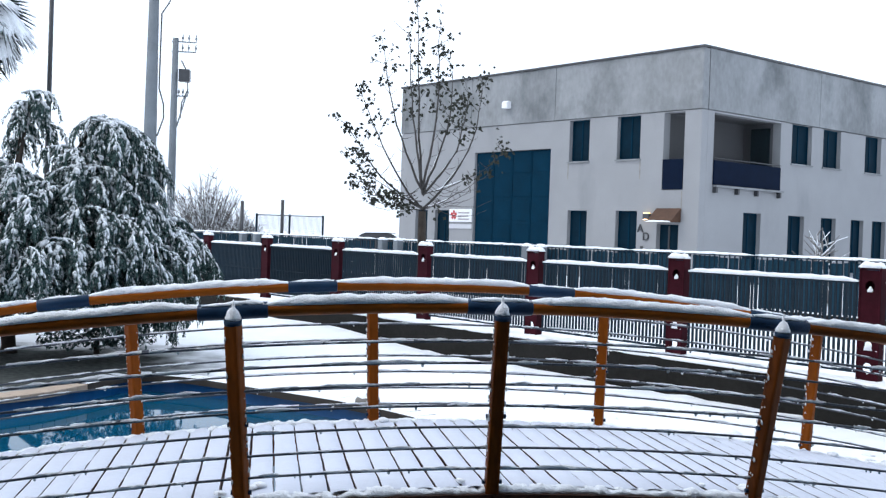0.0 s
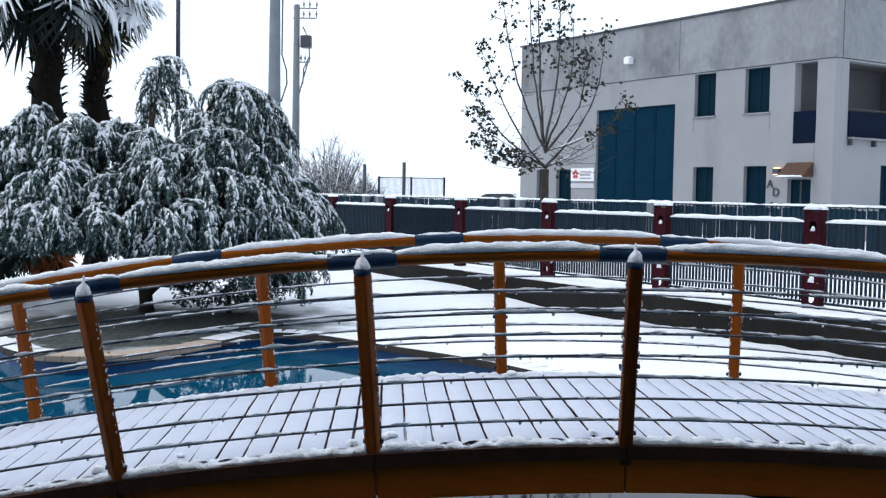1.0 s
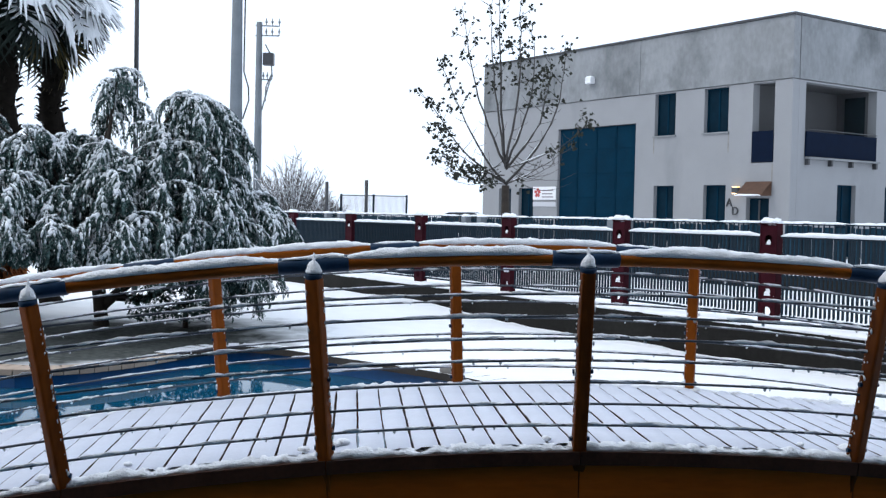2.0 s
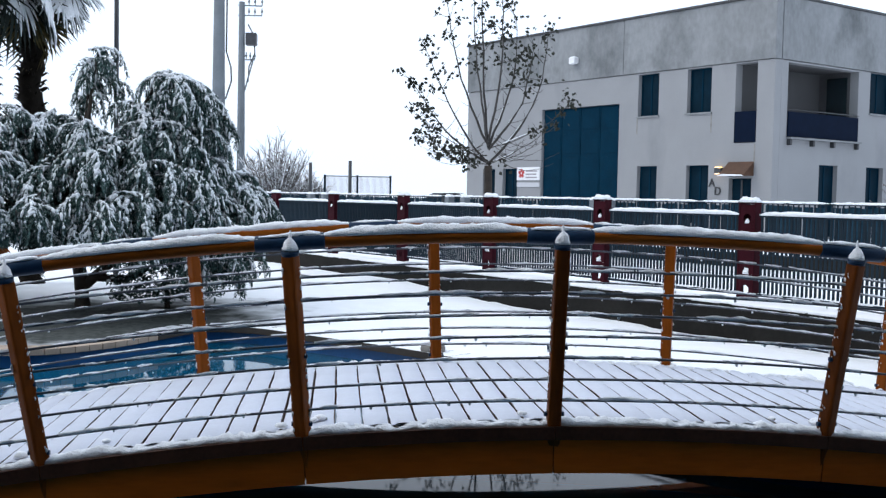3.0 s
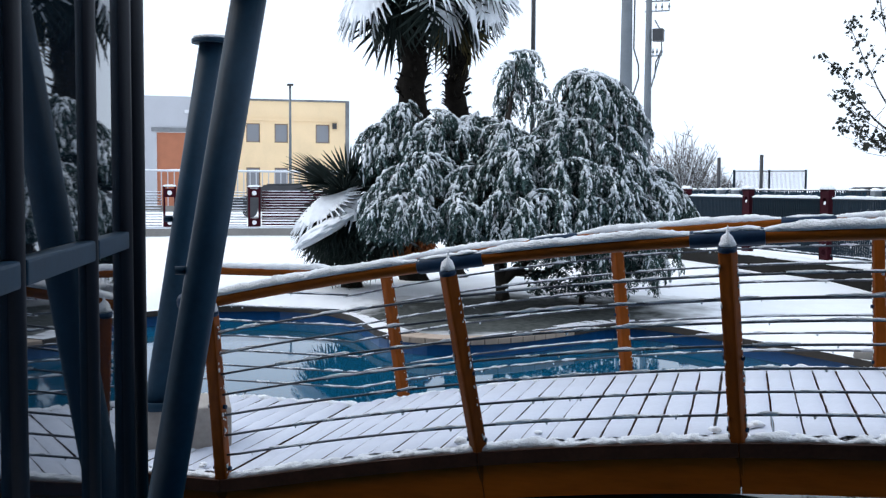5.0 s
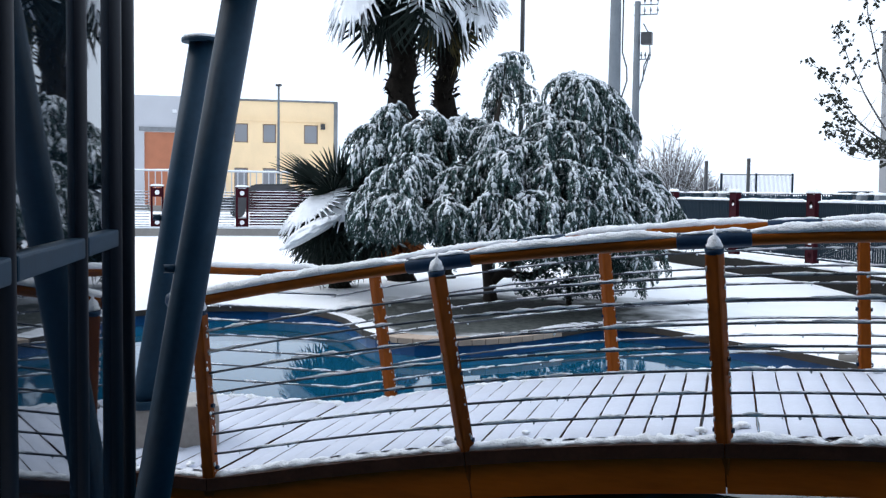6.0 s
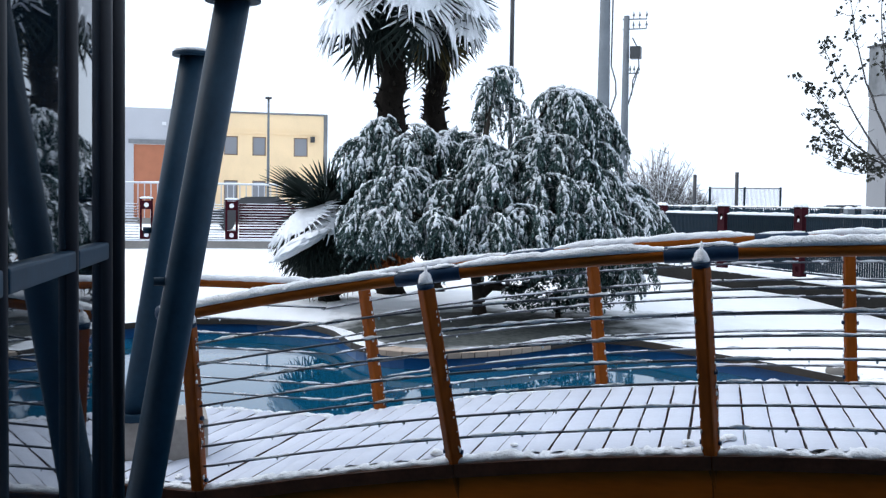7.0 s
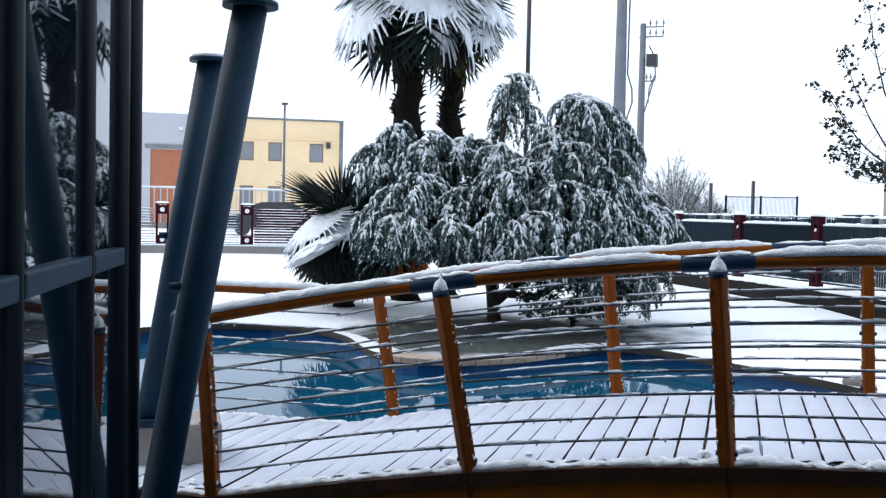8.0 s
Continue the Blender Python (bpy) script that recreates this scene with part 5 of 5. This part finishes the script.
def build_palm(x, y, base, crown, radius, size, label, seed, count=40, dead=3, bare=0.2, upright=0):
    random.seed(seed)
    palm = thing("palm", label, "palm", "fan palms", Matrix.Translation((x, y, base)))
    bm = bmesh.new()
    H = crown - base
    n = max(4, int(H / 0.11))
    tube(bm, [(0.04 * math.sin(i * 0.8), 0.03 * math.cos(i), H * i / n) for i in range(n + 1)], [radius * (0.85 + 0.15 * (i % 2)) * (1.12 - 0.12 * i / n) for i in range(n + 1)], 14, jitter=0.10)
    trunk = part("trunk", bm, [FIBRE], palm, "dark fibrous palm trunk")
    bm = bmesh.new()
    for k in range(int(150 * H / 3)):
        z = random.uniform(0.02, H)
        a = random.uniform(0, 6.28)
        o = Vector((math.cos(a), math.sin(a), 0))
        tube(bm, [o * radius * 0.9 + Vector((0, 0, z)), o * (radius + 0.06) + Vector((0, 0, z + 0.05)), o * (radius + 0.09) + Vector((0, 0, z + 0.02))], [0.022, 0.012, 0.003], 4)
    tagged(part("leaf_stub", bm, [FIBRE], trunk), kind="stuff")
    for k in range(count):
        f = k / (count - 1)
        az = k * 2.39996 + random.uniform(-0.25, 0.25)
        if k >= count - dead:
            tilt, kind = -58 - random.uniform(0, 14), 3
        elif k < upright:
            tilt, kind = random.uniform(25, 70), 5
        else:
            tilt = 34 - 62 * f + random.uniform(-8, 8)
            kind = 2 if random.random() < bare * (0.4 + 1.4 * f) else (0 if f < 0.62 else random.choice((1, 1, 1, 4)) if f < 0.85 else random.choice((4, 2)))
        ob = new("frond", FRONDS[kind])
        ob.parent = palm
        ob.matrix_basis = Matrix.Translation((0, 0, H + 0.02 + 0.14 * (1 - f))) @ Matrix.Rotation(az, 4, 'Z') @ Matrix.Rotation(-radians(tilt), 4, 'Y') @ Matrix.Rotation(random.uniform(-0.3, 0.3), 4, 'X') @ Matrix.Scale(size * random.uniform(0.86, 1.08), 4)


build_palm(-16.27, 3.92, 0.25, 4.98, 0.215, 1.62, "tall fan palm with dark shaggy trunk and snowy crown", 31, 19, 0, 0.12)
build_palm(-16.66, 4.72, 0.25, 4.92, 0.17, 1.36, "tall fan palm with snowy fronds and a yellowed hanging frond", 32, 15, 2, 0.12)
build_palm(-15.28, 2.78, 0.25, 1.38, 0.15, 1.18, "young fan palm with low fronds bowed under snow", 33, 32, 0, 0.75, upright=8)


def build_palm_snow():
    """The sloping cushion of snow that bows the young palm's fronds, as a part of it."""
    palm = bpy.data.objects["palm.002"]
    bm = bmesh.new()
    bmesh.ops.create_icosphere(bm, subdivisions=5, radius=1)
    lie = Matrix.Translation(SIDE * -0.27 + DEEP * -0.72 + Vector((0, 0, 0.96))) @ Matrix((SIDE.to_4d() * 1, DEEP.to_4d(), (0, 0, 1, 0), (0, 0, 0, 1))).transposed().to_3x3().to_4x4() @ Matrix.Rotation(-0.52, 4, 'Y') @ Matrix.Diagonal((0.46, 0.34, 0.13, 1))
    for v in bm.verts:
        v.co *= 1 + 0.20 * noise.noise(v.co * 1.6 + Vector((4, 1, 0))) + 0.10 * noise.noise(v.co * 4.3) + 0.05 * noise.noise(v.co * 9.0)
        if v.co.z < 0:
            v.co.z *= 0.5
        v.co = lie @ v.co
    part("snow_mound", bm, [SNOW_CLUMP], palm, "heavy cushion of snow", smooth=True)


build_palm_snow()


def build_dead_skirt():
    """Rust-brown dead fibre hanging round the first palm's foot."""
    random.seed(41)
    palm = bpy.data.objects["palm"]
    bm = bmesh.new()
    for k in range(420):
        a, z = random.gauss(-0.35, 0.9), random.uniform(0.55, 1.05)
        o = Vector((math.cos(a), math.sin(a), 0))
        tube(bm, [o * 0.22 + Vector((0, 0, z)), o * random.uniform(0.30, 0.44) + Vector((0, 0, z - random.uniform(0.02, 0.2)))], [0.03, 0.008], 4)
    tagged(part("dead_fibre", bm, [RUSTY], palm, "rust-brown dead fibre"), kind="stuff")


build_dead_skirt()


def build_sapling():
    random.seed(57)
    tree = thing("young_tree", "young broadleaf tree with sparse withered leaves and snowy twigs", "tree", at=Matrix.Translation((-17.32, 14.08, STREET)))
    right, fwd = Vector((0.59, 0.81, 0)), Vector((-0.81, 0.59, 0))
    bm = bmesh.new()
    tube(bm, [(0, 0, -0.1), (0.01, 0, 1.0), (-0.03, 0.01, 1.95)], [0.11, 0.095, 0.08], 10, jitter=0.06)
    part("trunk", bm, [BARK], tree)
    # stems: reach across, height of the end, height of the fork, sideways bow, and from where on leaves cling
    stems = [(-1.36, 4.4, 1.95, 0.06, 0.62), (-0.92, 5.4, 2.35, 0.14, 0.55), (-0.40, 5.7, 2.3, 0.05, 0.45), (-0.25, 6.45, 2.3, 0.03, 0.5), (0.20, 5.75, 2.45, 0.12, 0.45), (0.55, 5.1, 2.4, 0.20, 0.5),
             (0.88, 4.4, 2.3, 0.20, 0.55), (1.22, 4.75, 2.0, 0.30, 0.55), (1.62, 3.25, 2.3, 0.18, 0.7), (-1.50, 2.50, 2.15, 0.05, 0.6), (-1.62, 3.05, 2.05, 0.05, 0.6), (-1.66, 3.75, 2.0, 0.08, 0.7),
             (-1.05, 2.15, 2.0, 0.05, 0.3), (1.12, 2.45, 2.0, 0.0, 0.9), (1.30, 2.75, 1.98, 0.0, 0.9)]
    snow, leaves, twigs = bmesh.new(), bmesh.new(), bmesh.new()

    def leaf_bunch(c, count, spread):
        for _ in range(count):
            p = c + Vector((random.gauss(0, spread), random.gauss(0, spread), random.gauss(0, spread)))
            d = Vector((random.gauss(0, 0.8), random.gauss(0, 0.8), random.gauss(-0.4, 0.6)))
            leaf_quad(leaves, p, d, Vector((random.gauss(0, 1), random.gauss(0, 1), 0.3)), random.uniform(0.07, 0.12), random.uniform(0.028, 0.045), 0, 0.5)

    for a, h, z0, bow, leafy in stems:
        bm = bmesh.new()
        b = random.uniform(-0.6, 0.6)
        root, end = Vector((-0.02, 0, z0)), right * a + fwd * b + Vector((0, 0, h))
        low = h < 3.3
        pts = []
        for i in range(11):
            t = i / 10
            p = root.lerp(end, t) + right * (bow * (1 if a > 0 else -1) * math.sin(t * math.pi)) - Vector((0, 0, (0.05 if low else 0.12) * math.sin(t * math.pi) * abs(a)))
            pts.append(p + Vector((random.gauss(0, 0.015), random.gauss(0, 0.015), random.gauss(0, 0.015))))
        r0 = 0.013 if low else 0.030
        tube(bm, pts, [r0 * (1 - 0.82 * i / 10) for i in range(11)], 6)
        for i in range(2, 11):
            t = i / 10
            for _ in range(1 if t < leafy else 2):
                s = (right * random.gauss(0, 0.7) + fwd * random.gauss(0, 0.5) + Vector((0, 0, random.uniform(0.2, 1.3)))).normalized()
                L = random.uniform(0.15, 0.42) * (0.7 if low else 1.0)
                q = pts[i] + s * L
                tube(twigs, [pts[i], pts[i].lerp(q, 0.5) + Vector((0, 0, -0.02)), q], [0.006, 0.005, 0.0025], 4)
                if t >= leafy and random.random() < 0.85:
                    leaf_bunch(q, random.choice((3, 5, 7, 9)), random.uniform(0.04, 0.08))
            if t >= leafy and leafy < 0.85 and random.random() < 0.6:
                leaf_bunch(pts[i], random.choice((3, 5, 8)), 0.06)
        leaf_bunch(end, 7 if leafy < 0.85 else 2, 0.07)
        if abs(a) > 0.5:
            lumps(snow, [pts[1].lerp(pts[4], k / 9) + Vector((0, 0, 0.010)) for k in range(10)], 0.007, 0.008, seg=5, rough=0.8)
        part("branch", bm, [TWIG], tree)
    # fine bare shoots low in the crown
    for k in range(16):
        s = right * random.choice((-1, 1)) * random.uniform(0.7, 1.5) + fwd * random.gauss(0, 0.5)
        z = random.uniform(2.0, 2.6)
        tube(twigs, [s * (0.12 + 0.88 * t) + Vector((0, 0, z + random.uniform(0.0, 0.05) - 0.20 * math.sin(t * 3.0))) for t in (0, 0.25, 0.5, 0.75, 1.0)], [0.007, 0.006, 0.005, 0.004, 0.002], 4)
    tagged(part("twig_mass", twigs, [TWIG], tree, "thin bare grey twigs"), kind="stuff")
    for a, h in ((-0.45, 2.05), (-0.25, 2.02), (0.30, 2.0), (-0.6, 2.1)):
        leaf_bunch(right * a + Vector((0, 0, h)), 12, 0.08)
    tagged(part("leaves", leaves, [LEAF], tree, "curled dark leaves"), kind="stuff")
    tagged(part("snow", snow, [SNOW_CLUMP], tree), kind="stuff")


build_sapling()


def build_far_bush(x, y, w, h, seed, label, twigs=260):
    random.seed(seed)
    b = thing("bare_bush", label, "bush", "bare bushes", Matrix.Translation((x, y, STREET)))
    bm = bmesh.new()
    for k in range(twigs):
        a = random.uniform(0, 6.28)
        r = random.random() ** 0.6
        top = Vector((math.cos(a) * r * w, math.sin(a) * r * w, h * random.uniform(0.45, 1.0) * (1 - 0.35 * r)))
        base = Vector((random.gauss(0, 0.15), random.gauss(0, 0.15), 0))
        mid = base.lerp(top, 0.5) + Vector((random.gauss(0, 0.1), random.gauss(0, 0.1), 0.15))
        tube(bm, [base, mid, top], [0.035, 0.025, 0.010], 4)
        for j in range(4):
            q = mid.lerp(top, random.random())
            tube(bm, [q, q + Vector((random.gauss(0, 0.22), random.gauss(0, 0.22), random.uniform(0.1, 0.4)))], [0.018, 0.008], 3)
    for f in bm.faces:
        f.material_index = 1 if random.random() < 0.4 else 0
    tagged(part("twig_mass", bm, [GREY_BARK, SNOW_CLUMP], b), kind="stuff")


build_far_bush(-40.0, 20.5, 1.7, 4.1, 61, "bare twiggy bush frosted with snow")
build_far_bush(-12.99, 22.25, 0.24, 2.3, 63, "slender bare sapling frosted with snow", 28)
build_far_bush(-38.6, 21.4, 0.9, 2.2, 62, "low bare bush frosted with snow")


# ---------------------------------------------------------------- the house at the terrace: glass front, leaning tubes, unseen sky blockers
FD = Vector((math.cos(radians(174.2)), math.sin(radians(174.2)), 0))
FN = Vector((FD.y, -FD.x, 0))
FACE = Matrix(((FD.x, FN.x, 0, -0.07 - FN.x * 0.735), (FD.y, FN.y, 0, 0.39 - FN.y * 0.735), (0, 0, 1, 0), (0, 0, 0, 1)))


def build_glass_front():
    """A glazed wall running away from the terrace; x along it, y towards the garden."""
    g = thing("glass_facade", "dark reflective glass facade with dark steel mullions", "facade", at=FACE)
    g["kind"] = "structure"
    ends = [-3.0, -1.7, -0.4, 0.9, 2.0, 2.97, 4.03, 4.82]
    for a, b in zip(ends, ends[1:]):
        for z0, z1 in ((0.25, 1.565), (1.65, 3.9)):
            part("pane", newbox(a + 0.02, b - 0.02, -0.006, 0.006, z0, z1), [FACADE_GLASS], g, "dark mirroring pane")
        part("transom", newbox(a + 0.035, b - 0.035, -0.04, 0.04, 1.57, 1.645, bevel=0.01), [GREY_STEEL], g)
        part("base_rail", newbox(a + 0.035, b - 0.035, -0.1, 0.0, 0.17, 0.25), [GREY_STEEL], g)
    for a in ends[:-1]:
        bm = bmesh.new()
        tube(bm, [(a, 0.0, 0.15), (a, 0.0, 3.95)], 0.042, 14)
        part("mullion", bm, [MULLION], g, "round dark steel mullion")
    for a in (4.82, 5.22):
        bm = bmesh.new()
        tube(bm, [(a, 0.0, 0.15), (a, 0.0, 3.95)], 0.05, 14)
        part("mullion", bm, [MULLION], g, "round dark steel mullion")
    # Not in view: added 13 m high to hold sky light off the deck.
    part("back", newbox(-3.0, 4.9, -7.5, -0.3, 0.1, 13.0), [INTERIOR], g, "unseen block behind the glass, added to block sky light")


MULLION = mat("black_blue_steel", (0.006, 0.009, 0.016), 0.5, vary=0.2, scale=6, spec=0.2)
build_glass_front()


def build_leaning_tube(a, b, r, cap, label):
    t = thing("leaning_column", label, "column", "leaning columns")
    bm = bmesh.new()
    a, b = Vector(a), Vector(b)
    t.location = a
    tube(bm, [(0, 0, 0), b - a], r, 24)
    part("tube", bm, [GREY_STEEL], t)
    d = (b - a).normalized()
    bm = bmesh.new()
    flat = Vector((0, 0, 1))
    tube(bm, [b - a - flat * 0.005, b - a + flat * 0.02], r * 1.62, 24)
    c = part("cap_plate", bm, [GREY_STEEL], t, "round steel cap plate")
    bm = bmesh.new()
    tube(bm, [b - a + flat * 0.018, b - a + flat * 0.035, b - a + flat * 0.045], [r * 1.6, r * 1.5, r * 1.0], 20, jitter=0.04)
    part("snow", bm, [SNOW_CLUMP], c)
    bm = bmesh.new()
    m = (b - a) * 0.52
    tube(bm, [m + Vector((0.0, -r, 0)), m + Vector((0.0, -r - 0.05, 0))], 0.02, 8)
    part("bolt", bm, [GREY_STEEL], t)


build_leaning_tube((-6.89, 0.24, 0.45), (-6.91, 0.60, 2.74), 0.080, True, "slate blue leaning steel column with a snow-dusted cap plate")
build_leaning_tube((-5.208, 0.254, 0.0), (-5.206, 0.73, 2.785), 0.082, True, "slate blue leaning steel column beside the bridge foot")


PLINTH = mat("stained_pale_concrete", (0.36, 0.33, 0.30), 0.85, vary=0.25, scale=3, fine=30, bump=0.25)


def build_plinth():
    p = thing("plinth", "pale stained concrete plinth under a leaning column", "plinth", at=Matrix.Translation((-7.1, 0.45, 0.0)))
    part("block", newbox(-0.25, 0.25, -0.35, 0.25, -0.4, 0.45, bevel=0.02), [PLINTH], p)
    bm = bmesh.new()
    tube(bm, [(0.2, -0.2, 0.45), (0.2, -0.2, 0.5)], 0.12, 14)
    part("foot_plate", bm, [GREY_STEEL], p)


build_plinth()


DIM_WALL = mat("dark_plaster", (0.16, 0.165, 0.175), 0.85, vary=0.1, scale=1, bump=0.05)


def build_terrace():
    """The viewer's terrace; added unseen roof and wall close the place and block sky."""
    part_floor = finish("terrace", newbox(-0.9, 8.0, -5.0, 3.2, -0.3, 0.33), [GREY_WALL])
    tagged(part_floor, "paved terrace at the house", "terrace", kind="structure")
    # Out of view; added to cut sky light from overhead.
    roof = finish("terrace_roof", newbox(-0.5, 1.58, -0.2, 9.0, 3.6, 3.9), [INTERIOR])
    tagged(roof, "unseen dark roof added over the terrace to block sky", "roof", kind="structure")
    # Out of view; 9 m high to keep sky off the viewer-side faces.
    back = finish("wall_house", newbox(1.6, 1.9, -8.0, 9.0, 0.25, 9.0), [DIM_WALL])
    tagged(back, "unseen plain wall added behind the terrace to block sky", "wall", kind="structure")


build_terrace()


def build_snow_heaps():
    random.seed(91)
    for x, y, n in ((-4.9, 8.75, 9), (-6.5, 8.25, 8), (-3.9, 9.0, 8)):
        heap = thing("snow_heap", "low broken heap of scraped snow on the lawn", "snow", "snow heaps", Matrix.Translation((x, y, LAWN)))
        bm = bmesh.new()
        for k in range(n):
            r = random.uniform(0.05, 0.14)
            blob(bm, Matrix.Translation((random.gauss(0, 0.5), random.gauss(0, 0.22), 0.02)) @ Matrix.Diagonal((1.5, 1.1, 0.55, 1)), r)
        bmesh.ops.subdivide_edges(bm, edges=bm.edges, cuts=1, use_grid_fill=True)
        for v in bm.verts:
            v.co += Vector((noise.noise(v.co * 14), noise.noise(v.co * 14 + Vector((5, 0, 0))), noise.noise(v.co * 12 + Vector((0, 9, 0))))) * 0.03
        tagged(part("lumps", bm, [SNOW_CLUMP], heap, smooth=True), kind="stuff")


build_snow_heaps()
